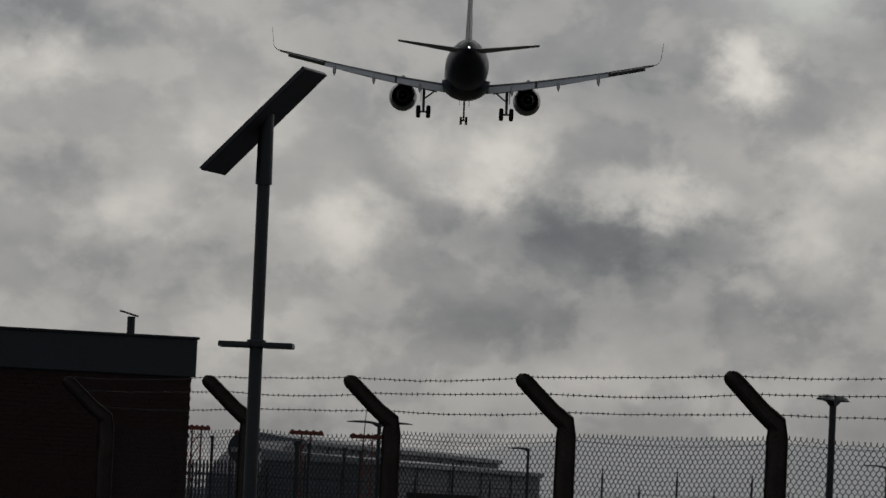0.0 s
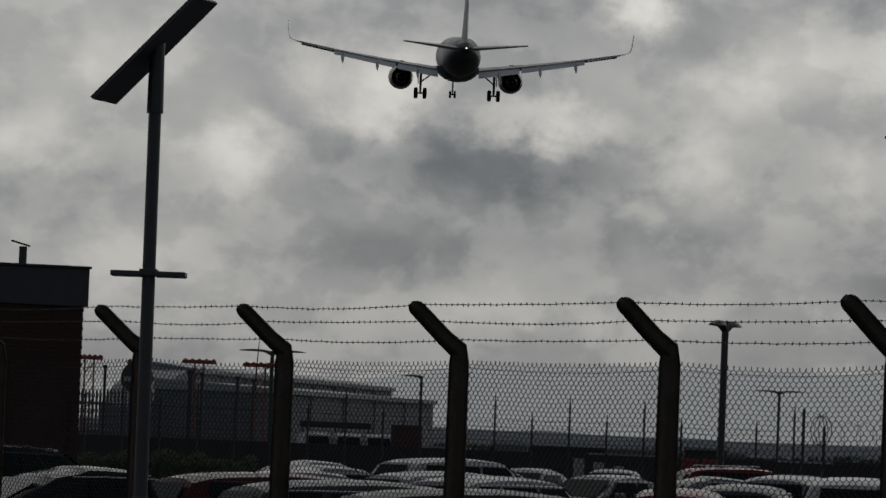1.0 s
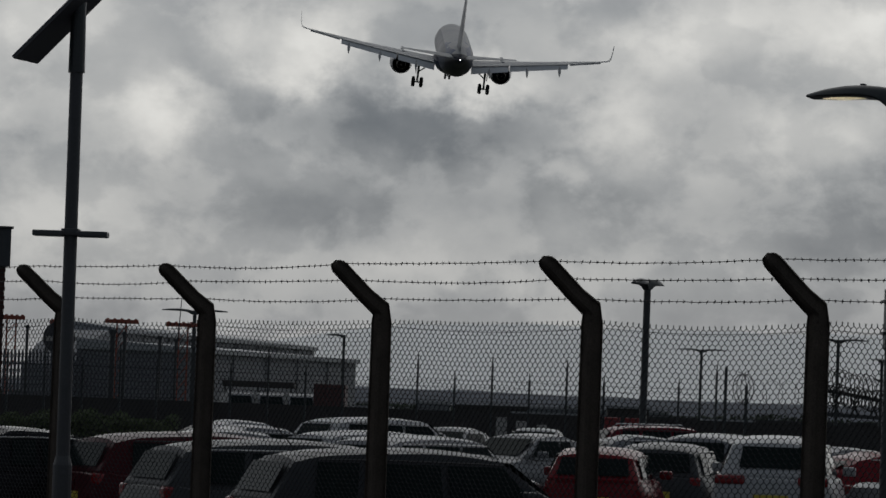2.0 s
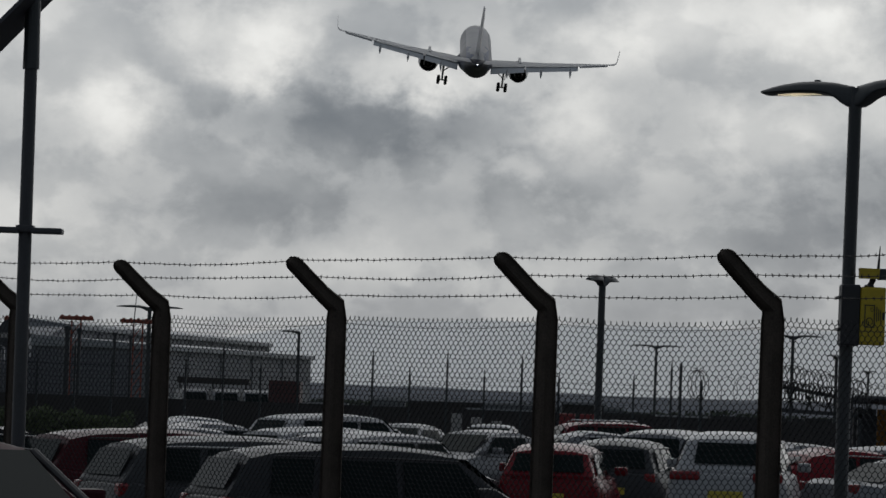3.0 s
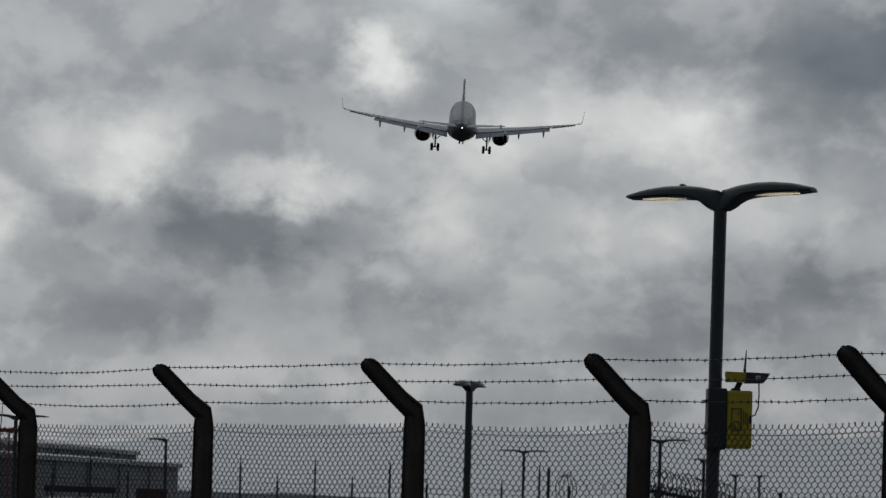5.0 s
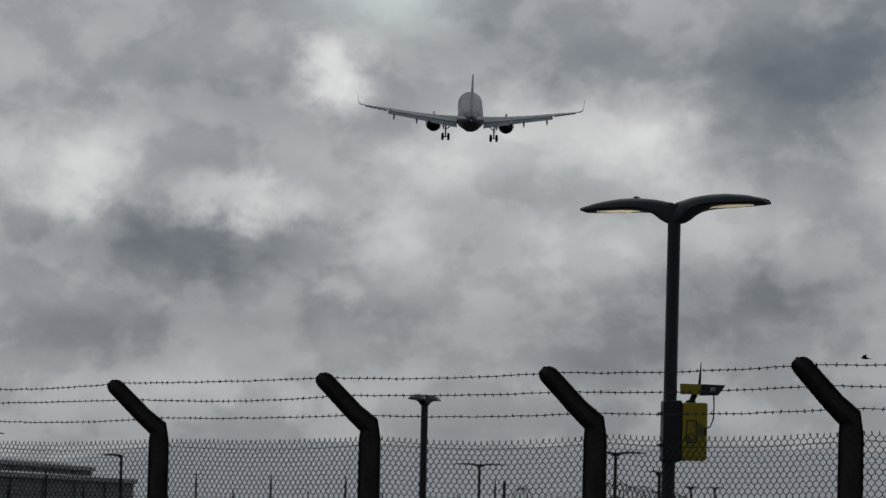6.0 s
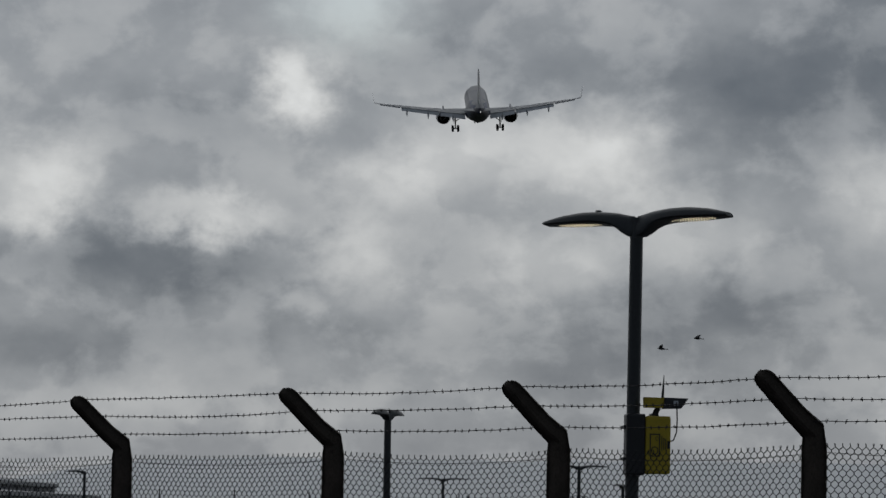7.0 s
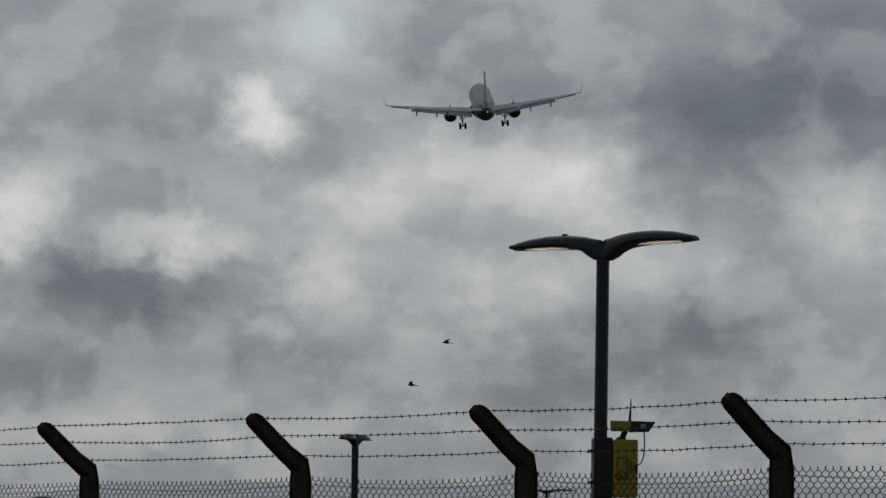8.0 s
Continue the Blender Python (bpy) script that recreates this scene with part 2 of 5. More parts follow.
GRASS = mat("rough_grass", (0.055, 0.062, 0.034), 0.9, var=0.35, scale=2, patch=0.2)
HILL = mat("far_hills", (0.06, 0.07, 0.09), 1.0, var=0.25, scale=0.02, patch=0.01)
WALLDARK = mat("dark_boundary_boards", (0.045, 0.042, 0.04), 0.85, var=0.3, scale=2, patch=0.5)
REDBOX = mat("maroon_container_paint", (0.075, 0.03, 0.03), 0.6, var=0.2, patch=1)
STONE = mat("pale_stone_block", (0.34, 0.33, 0.31), 0.9, var=0.2, bump=0.3)
BARRIER = mat("red_plastic", (0.2, 0.02, 0.02), 0.5, var=0.15)
PAINT_VAN = mat("white_van_paint", (0.27, 0.275, 0.28), 0.35, var=0.08, patch=0.5, spec=0.3)
PALES = mat("weathered_palisade", (0.115, 0.12, 0.13), 0.7, var=0.3, scale=3, patch=0.8)
TREES = mat("far_tree_foliage", (0.04, 0.05, 0.035), 0.9, var=0.4, scale=0.3, patch=0.1)
TAILRED = mat("red_lamp_lens", (0.22, 0.008, 0.01), 0.25, var=0.1, spec=0.7)
HEADGLASS = mat("clear_lamp_lens", (0.5, 0.52, 0.54), 0.12, var=0.1, spec=0.8)
PLATE_Y = mat("yellow_plate", (0.55, 0.45, 0.05), 0.5, var=0.05)
LED = glow("lamp_led_array", (1.0, 0.84, 0.55), 1.5)
LEDTRAY = mat("brass_tinted_reflector", (0.028, 0.023, 0.016), 0.5, metal=0.1, var=0.2)
FUSELAGE = two_paint("fuselage_paint", (0.19, 0.198, 0.215), (0.010, 0.013, 0.028), -0.55, 0.36)
WINGGREY = mat("wing_grey_paint", (0.32, 0.325, 0.33), 0.5, var=0.08, scale=0.5, patch=0.3)
# wing grey lightened for the flaps: bounced light put into the colour
FLAPGREY = mat("wing_grey_bounce_lit", (0.62, 0.63, 0.64), 0.45, var=0.08, scale=0.5, patch=0.4)
NAVY = mat("dark_engine_paint", (0.075, 0.08, 0.095), 0.3, var=0.1)
NOZZLE = mat("burnt_nozzle_metal", (0.12, 0.11, 0.10), 0.4, metal=0.8, var=0.2)
GEARGREY = mat("landing_gear_grey", (0.22, 0.22, 0.22), 0.5, var=0.15)
TAILWHITE = glow("tail_position_light", (1.0, 1.0, 0.97), 6.0)
# haze painted onto the mountain: pale base colour plus a weak emission
HAZE = mat("painted_haze_mountain", (0.30, 0.315, 0.32), 1.0, var=0.06, scale=0.01, patch=0.004, spec=0.0)
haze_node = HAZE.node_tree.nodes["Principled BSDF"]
haze_node.inputs["Emission Color"].default_value = (0.985, 1.0, 1.0, 1)  # glow in place of daylight scattered by the air in between
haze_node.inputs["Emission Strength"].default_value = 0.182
FEATHER = mat("dark_feathers", (0.04, 0.04, 0.042), 0.8, var=0.2)


# ---------------------------------------------------------------- mesh tools
def part(name, bm, material, parent=None, label="", smooth=False, crease=0.75):
    me = bpy.data.meshes.new(name)
    bmesh.ops.recalc_face_normals(bm, faces=bm.faces[:])
    if smooth:
        for f in bm.faces:
            f.smooth = True
        for e in bm.edges:
            if len(e.link_faces) == 2 and e.calc_face_angle() > crease:
                e.smooth = False
    bm.to_mesh(me)
    bm.free()
    me.materials.append(material)
    ob = new(name, me)
    if parent:
        ob.parent = parent
    if label:
        tagged(ob, label)
    return ob


def raw(name, verts, faces, material, parent=None):
    me = bpy.data.meshes.new(name)
    me.from_pydata(verts, [], faces)
    me.materials.append(material)
    ob = new(name, me)
    if parent:
        ob.parent = parent
    return ob


def thing(name, m, label, category, group="", kind=""):
    ob = new(name)
    ob.matrix_basis = m
    return tagged(ob, label, category, group, kind)


def box(bm, x0, x1, y0, y1, z0, z1, bev=0.0):
    vs = [bm.verts.new((x, y, z)) for z in (z0, z1) for x, y in ((x0, y0), (x1, y0), (x1, y1), (x0, y1))]
    fs = [bm.faces.new([vs[i] for i in q]) for q in ((3, 2, 1, 0), (4, 5, 6, 7), (0, 1, 5, 4), (1, 2, 6, 5), (2, 3, 7, 6), (3, 0, 4, 7))]
    if bev:
        es = {e for f in fs for e in f.edges}
        bmesh.ops.bevel(bm, geom=list(es), offset=bev, segments=2, affect="EDGES", profile=0.6)
    return bm


def ring(bm, centre, u, v, r1, r2, n):
    c, u, v = Vector(centre), Vector(u), Vector(v)
    return [bm.verts.new(c + u * (r1 * math.cos(2 * math.pi * k / n)) + v * (r2 * math.sin(2 * math.pi * k / n))) for k in range(n)]


def bridge(bm, a, b):
    n = len(a)
    for k in range(n):
        bm.faces.new((a[k], a[(k + 1) % n], b[(k + 1) % n], b[k]))


def tube(bm, p, q, r, r2=None, n=10, caps=True):
    p, q = Vector(p), Vector(q)
    d = (q - p).normalized()
    u = d.orthogonal().normalized()
    v = d.cross(u)
    a, b = ring(bm, p, u, v, r, r, n), ring(bm, q, u, v, r2 or r, r2 or r, n)
    bridge(bm, a, b)
    if caps:
        bm.faces.new(a)
        bm.faces.new(b)
    return bm


def path_tube(bm, pts, r, n=8):
    pts = [Vector(p) for p in pts]
    last = None
    u = None
    for i, p in enumerate(pts):
        d = (pts[min(i + 1, len(pts) - 1)] - pts[max(i - 1, 0)]).normalized()
        if u is None:
            u = d.orthogonal().normalized()
        u = (u - d * u.dot(d)).normalized()
        rr = r[i] if isinstance(r, (list, tuple)) else r
        cur = ring(bm, p, u, d.cross(u), rr, rr, n)
        if last:
            bridge(bm, last, cur)
        else:
            bm.faces.new(cur)
        last = cur
    bm.faces.new(last)
    return bm


def loft(bm, sections, caps=True):
    last = None
    for s in sections:
        cur = [bm.verts.new(p) for p in s]
        if last:
            bridge(bm, last, cur)
        elif caps:
            bm.faces.new(cur)
        last = cur
    if caps:
        bm.faces.new(last)
    return bm


def slab(bm, pts, thick):
    """A flat plate on the polygon pts, thickened along its normal."""
    pts = [Vector(p) for p in pts]
    nrm = (pts[1] - pts[0]).cross(pts[-1] - pts[0]).normalized() * thick
    a = [bm.verts.new(p) for p in pts]
    b = [bm.verts.new(p + nrm) for p in pts]
    bridge(bm, a, b)
    bm.faces.new(a[::-1])
    bm.faces.new(b)
    return bm


B = bmesh.new


# ---------------------------------------------------------------- ground and distance
def make_ground():
    bm = B()
    box(bm, -900, 900, -60, 4800, -0.3, 0.0)
    tagged(part("ground", bm, ASPHALT), "dark worn asphalt of a car park and road", "ground", kind="structure")
    bm = B()
    box(bm, -400, 400, 174, 2200, 0.004, 0.06)
    tagged(part("airfield_grass", bm, GRASS), "rough green airfield grass beyond the car park", "grass", kind="structure")
    # low hills along the skyline
    bm = B()
    rng = random.Random(4)
    last = None
    for k in range(121):
        x = -900 + 15 * k
        h = 13.0 + 3.5 * noise.noise((k * 0.055, 2.0, 0)) + 2.0 * noise.noise((k * 0.3, 7.0, 0)) + 0.5 * rng.random()
        cur = [bm.verts.new(p) for p in ((x, 2330, 0.0), (x, 2420, h * 0.8), (x, 2545, h), (x, 2950, h * 0.9), (x, 3100, 0.0))]
        if last:
            for i in range(4):
                bm.faces.new((last[i], cur[i], cur[i + 1], last[i + 1]))
        last = cur
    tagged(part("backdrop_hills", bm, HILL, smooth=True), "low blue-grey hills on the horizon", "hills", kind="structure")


    # a pale mountain behind; its colour and faint glow imitate haze
    bm = B()
    last = None
    for k in range(181):
        x = -700 + 10 * k
        u = x / 1000
        rise = max(0.0, min(1.0, (u + 0.55) / 0.5))
        h = 20 + 68 * rise * rise * (3 - 2 * rise) + 9 * u + 3.0 * noise.noise((k * 0.09, 12.0, 0)) + 1.2 * noise.noise((k * 0.31, 17.0, 0))
        h *= min(1.0, (u + 0.7) / 0.25, (1.1 - u) / 0.3)
        cur = [bm.verts.new(p) for p in ((x, 4300, 0.0), (x, 4420, h * 0.75), (x, 4500, h), (x, 4650, 0.0))]
        if last:
            for i in range(3):
                bm.faces.new((last[i], cur[i], cur[i + 1], last[i + 1]))
        last = cur
    tagged(part("backdrop_mountain", bm, HAZE, smooth=True), "pale grey mountain behind the hills, haze put into its colour", "mountain", kind="structure")

    # a dark line of far trees and scrub
    rng = random.Random(14)
    verts, faces = [], []
    for k in range(7000):
        x = rng.uniform(-150, 190)
        top = 3.0 + 1.3 * noise.noise((x * 0.045, 1.0, 0)) + 0.7 * noise.noise((x * 0.3, 5.0, 0))
        z = top * (1 - abs(rng.gauss(0, 0.35)))
        if z < 0.05:
            continue
        c = Vector((x, 962 + rng.uniform(-9, 9), z))
        s = rng.uniform(0.25, 0.6)
        d = Vector((rng.uniform(-1, 1), rng.uniform(-1, 1), rng.uniform(-1, 1))).normalized() * s
        u = d.orthogonal().normalized() * s * 0.7
        n = len(verts)
        verts += [c - d, c + u, c + d, c - u]
        faces.append((n, n + 1, n + 2, n + 3))
    tagged(raw("far_trees", verts, faces, TREES), "dark broken line of far trees on the airfield edge", "trees", kind="stuff")


make_ground()

# ---------------------------------------------------------------- perimeter fence
POSTS = [(-5.95, 45.86), (-4.26, 43.2), (-2.768, 41.13), (-1.126, 38.45), (0.585, 35.56), (2.173, 33.19), (3.69, 30.42), (5.312, 27.99), (6.909, 25.71)]
ARM = Vector((-0.385, -0.262, 0.385))
BEND, TOP = 2.65, 2.585
ALONG = Vector((0.572, -0.820, 0)).normalized()
OUT = Vector((-0.820, -0.572, 0)).normalized()


def make_posts():
    first = None
    for x, y in POSTS:
        if first is None:
            ob = thing("fence_post", pose(x, y, 0), "cranked weathered concrete fence post with rounded tip", "fence post", "perimeter fence posts")
            w = 0.068
            secs = []
            ring2 = [(-1, -1), (1, -1), (1, 1), (-1, 1)]

            def sec(c, s, tilt):
                c = Vector(c)
                o = OUT if tilt == 0 else (OUT * 0.5 - Vector((0, 0, 0.5))).normalized() * (1.0 if tilt == 2 else 1.0)
                out = []
                for a, b in ring2:
                    for da, db in ((0.72, 1.0), (1.0, 0.72)) if a * b > 0 else ((1.0, 0.72), (0.72, 1.0)):
                        out.append(c + ALONG * (a * s * da) + o * (b * s * db))
                return out
            secs.append(sec((0, 0, -0.3), 0.078, 0))
            for k in range(1, 9):
                secs.append(sec((0, 0, -0.3 + k * (BEND + 0.22) / 8), 0.078 - 0.009 * k / 8, 0))
            secs.append(sec(Vector((0, 0, BEND + 0.03)) + OUT * 0.012, 0.068, 1))
            for k in (0.35, 0.7, 0.93):
                secs.append(sec(Vector((0, 0, BEND)) + ARM * k, 0.062 - 0.005 * k, 1))
            secs.append(sec(Vector((0, 0, BEND)) + ARM * 0.98, 0.051, 1))
            secs.append(sec(Vector((0, 0, BEND)) + ARM * 1.025, 0.038, 1))
            secs.append(sec(Vector((0, 0, BEND)) + ARM * 1.045, 0.018, 1))
            bm = loft(B(), secs)
            part("shaft", bm, CONCRETE, ob)
            for k in (0.22, 0.60, 0.94):
                bm = B()
                p = Vector((0, 0, BEND)) + ARM * k
                up = (ARM.cross(ALONG)).normalized()
                up = up if up.z > 0 else -up
                tube(bm, p + up * 0.045, p + up * 0.066, 0.009, n=6)
                part("staple", bm, RUSTWIRE, ob)
            first = ob
        else:
            copy_thing(first, pose(x, y, 0, 0, 0, 0))


make_posts()


def strand_points(k):
    out = []
    for i in range(len(POSTS) - 1):
        a, b = (Vector((*POSTS[j], BEND)) + ARM * k + Vector((0, 0, 0.055 - 0.008 * j)) - OUT * 0.05 for j in (i, i + 1))
        for s in range(16):
            t = s / 16
            sag = -0.02 * 4 * t * (1 - t) * (1 + 0.6 * math.sin(i * 2.7 + k * 9))
            wob = 0.006 * noise.noise((i * 16 + s, k * 10, 0.3))
            out.append(a.lerp(b, t) + Vector((0, 0, sag + wob)))
    out.append(Vector((*POSTS[-1], BEND)) + ARM * k - OUT * 0.05)
    return out


def make_barbed_wire():
    rng = random.Random(7)
    for k in (0.22, 0.60, 0.94):
        pts = strand_points(k)
        ob = thing("barbed_wire", pose(0, 0, 0), "rusty barbed wire strand stretched along the fence arms", "barbed wire", "barbed wire strands")
        bm = B()
        path_tube(bm, pts, 0.0032, 5)
        part("strand", bm, RUSTWIRE, ob)
        bm = B()
        length = 0.0
        nxt = 0.0
        for p, q in zip(pts, pts[1:]):
            seg = (q - p).length
            while nxt < length + seg:
                c = p.lerp(q, (nxt - length) / seg)
                for _ in range(2):
                    d = Vector((rng.uniform(-0.5, 0.5), rng.uniform(-0.5, 0.5), rng.uniform(0.6, 1) * rng.choice((-1, 1)))).normalized() * 0.017
                    tube(bm, c - d, c + d * rng.uniform(0.5, 1), 0.0022, n=3)
                tube(bm, c - ALONG * 0.009, c + ALONG * 0.009, 0.0055, n=5)
                nxt += rng.uniform(0.085, 0.105)
            length += seg
        tagged(part("barb", bm, RUSTWIRE, ob), kind="stuff")


make_barbed_wire()


def make_chain_link():
    """Woven diamond wire between the posts, with a sagging top edge."""
    a, h, r = 0.0385, 0.0365, 0.0032
    verts, faces = [], []
    rng = random.Random(2)

    def seg(p, q):
        d = (q - p).normalized()
        u = OUT * r
        v = d.cross(OUT).normalized() * r
        n = len(verts)
        for c in (p, q):
            for k in range(3):
                ang = 2 * math.pi * k / 3 + 0.5
                verts.append(c + u * math.cos(ang) + v * math.sin(ang))
        for k in range(3):
            faces.append((n + k, n + (k + 1) % 3, n + 3 + (k + 1) % 3, n + 3 + k))

    count = 0
    line_top = []
    for i in range(len(POSTS) - 1):
        p0, p1 = Vector((*POSTS[i], 0)), Vector((*POSTS[i + 1], 0))
        dirn = (p1 - p0).normalized()
        length = (p1 - p0).length
        n = int(round(length / a))
        step = length / n
        sag = 0.03 + 0.015 * math.sin(i * 1.9)
        for c in range(n):
            t = (c + 0.5) / n
            top = TOP - sag * 4 * t * (1 - t) + 0.006 * noise.noise((count * 0.13, 4, 0))
            base = p0 + dirn * (c * step) - OUT * 0.085
            lo = 0.35
            prev = None
            rows = int((top - lo) / h)
            off = count % 2
            for k in range(rows + 1):
                z = top - k * h
                left = (k + off) % 2 == 0
                s = 0.0015 if left else step - 0.0015
                bul = 0.012 * noise.noise((count * 0.02, z * 1.3, 8.0))
                pt = base + dirn * s + OUT * bul + Vector((0, 0, z))
                pa, pb = pt + Vector((0, 0, 0.0085)), pt - Vector((0, 0, 0.0085))
                if prev is not None:
                    seg(prev, pa)
                seg(pa, pb)
                prev = pb
                if k == 0:
                    tip = pa + Vector((rng.uniform(-0.008, 0.008), 0, 0.008))
                    seg(pb, tip)
            count += 1
        for s in range(12):
            t = s / 12
            line_top.append(p0.lerp(p1, t) - OUT * 0.088 + Vector((0, 0, TOP - 0.045 - 0.045 * 4 * t * (1 - t))))
    ob = thing("chain_link_fence", pose(0, 0, 0), "grey galvanised chain-link mesh sagging between concrete posts", "fence")
    tagged(raw("mesh", verts, faces, GALV, ob), kind="stuff")
    bm = B()
    path_tube(bm, line_top, 0.0025, 4)
    part("line_wire", bm, GALV, ob)


make_chain_link()


# ---------------------------------------------------------------- brick hut
def make_hut():
    ob = thing("brick_hut", pose(-8.31, 74.5, 0, 0, 0, 15.3), "low dark red brick hut with a flat roof and black fascia", "hut")
    W, D, Hb = 8.5, 6.0, 3.92
    bm = B()
    box(bm, -W, -0.012, 0.012, D, 0, Hb)
    part("wall", bm, MORTAR, ob)
    bm = B()
    box(bm, -W, 0.06, -0.06, D + 0.06, Hb, 4.53, 0.012)
    part("fascia", bm, FASCIA, ob)
    bm = B()
    box(bm, -W, 0.09, -0.09, D + 0.09, 4.532, 4.575, 0.01)
    part("roof", bm, FELT, ob)
    # courses of brick near the visible corner
    bl, bh, j = 0.215, 0.065, 0.010
    me = bpy.data.meshes.new("brick")
    bm = box(B(), 0, bl, 0, 0.02, 0, bh, 0.004)
    bm.to_mesh(me)
    bm.free()
    me.materials.append(BRICK)
    count = 0
    verts, faces = [], []
    rows = int(Hb / (bh + j))
    for r in range(rows - 1, -1, -1):
        z = 0.004 + r * (bh + j)
        for c in range(37):
            x = -(c + 1) * (bl + j) + (0.11 if r % 2 else 0)
            x = min(x, -bl)
            if count < 290 and c < 16 and z > 1.3:
                b = new("brick", me)
                b.parent = ob
                b.location = (x, -0.002 * ((r * 7 + c * 3) % 4), z)
                count += 1
            else:
                n = len(verts)
                verts += [(x + dx, dy, z + dz) for dz in (0, bh) for dx, dy in ((0, 0), (bl, 0), (bl, 0.02), (0, 0.02))]
                faces += [tuple(n + i for i in q) for q in ((4, 5, 6, 7), (0, 1, 5, 4), (1, 2, 6, 5), (3, 0, 4, 7), (3, 2, 1, 0))]
    tagged(raw("brickwork", verts, faces, BRICK, ob), kind="stuff")
    fl = thing("roof_flue", pose(-9.47, 75.5, 4.572), "small dark metal flue with a tilted cap on the hut roof", "flue")
    bm = B()
    tube(bm, (0, 0, -0.002), (0, 0, 0.33), 0.066, n=14)
    part("pipe", bm, DARKPOLE, fl)
    bm = B()
    slab(bm, [(-0.19, -0.11, 0.405), (0.10, -0.11, 0.325), (0.10, 0.11, 0.325), (-0.19, 0.11, 0.405)], 0.03)
    part("cap", bm, DARKPOLE, fl)


make_hut()


# ---------------------------------------------------------------- solar lamp column
def make_solar_lamp():
    ob = thing("solar_lamp_column", pose(-3.925, 40.35, 0, 0, -0.3, 0), "grey steel column with tilted solar panel and twin lamp bar", "solar lamp")
    bm = B()
    tube(bm, (0, 0, 0), (0, 0, 4.75), 0.063, 0.056, n=16)
    part("column", bm, POLE, ob)
    bm = B()
    tube(bm, (0, 0, 0), (0, 0, 1.25), 0.085, n=16)
    tube(bm, (0, 0, 1.25), (0, 0, 1.33), 0.085, 0.063, n=16)
    part("base_sleeve", bm, POLE, ob)
    bm = B()
    tube(bm, (0, 0, 4.70), (0, 0, 5.32), 0.074, 0.066, n=16)
    part("head_sleeve", bm, DARKPOLE, ob)
    c = Vector((-0.035, -0.02, 5.27))
    Lv, Sv = Vector((0.435, 0, 0.462)), Vector((0.075, 0.27, 0.0))
    nrm = Lv.cross(Sv).normalized()
    nrm = nrm if nrm.z > 0 else -nrm
    quad = [c + Lv + Sv, c + Lv - Sv, c - Lv - Sv, c - Lv + Sv]
    bm = B()
    slab(bm, quad, -0.035 if (quad[1] - quad[0]).cross(quad[3] - quad[0]).dot(nrm) > 0 else 0.035)
    part("panel_frame", bm, PANEL_BACK, ob, "dark solar panel frame")
    bm = B()
    q2 = [c + (p - c) * 0.96 + nrm * 0.003 for p in quad]
    slab(bm, q2, 0.004)
    part("solar_cells", bm, CELL, ob)
    bm = B()
    tube(bm, (0, 0, 5.1), c - nrm * 0.04, 0.045, n=10)
    part("bracket", bm, DARKPOLE, ob)
    for s in (-1, 1):
        bm = B()
        box(bm, *((-0.33, -0.055) if s < 0 else (0.055, 0.33)), -0.12, 0.12, 3.255, 3.305, 0.012)
        part("lamp_head", bm, POLE, ob)
    bm = B()
    box(bm, -0.08, 0.08, -0.08, 0.08, 3.262, 3.325, 0.01)
    part("clamp", bm, POLE, ob)


make_solar_lamp()


def make_round_sign():
    ob = thing("round_sign", pose(-4.50, 45.32, 0), "round grey-backed traffic sign on a thin post", "sign")
    part("disc", tube(B(), (0, -0.012, 2.43), (0, 0.012, 2.43), 0.16, n=32), POLE, ob)
    bm = B()
    box(bm, -0.13, 0.13, -0.018, -0.013, 2.39, 2.44)
    part("bar", bm, STONE, ob)
    bm = B()
    tube(bm, (0, 0.05, 0), (0, 0.05, 2.6), 0.03, n=10)
    part("post", bm, DARKPOLE, ob)


make_round_sign()


# ---------------------------------------------------------------- street lamps
ARM_TOP = [(0.0, 0.235), (0.14, 0.262), (0.38, 0.285), (0.58, 0.285), (0.8, 0.258), (1.0, 0.203)]
ARM_LOW = [(0.0, -0.005), (0.08, 0.0), (0.13, 0.05), (0.2, 0.105), (0.3, 0.135), (0.45, 0.148), (0.7, 0.150), (1.0, 0.160)]


def along(rows, t):
    for (a, u), (b, v) in zip(rows, rows[1:]):
        if t <= b:
            return u + (v - u) * (t - a) / (b - a)
    return rows[-1][1]


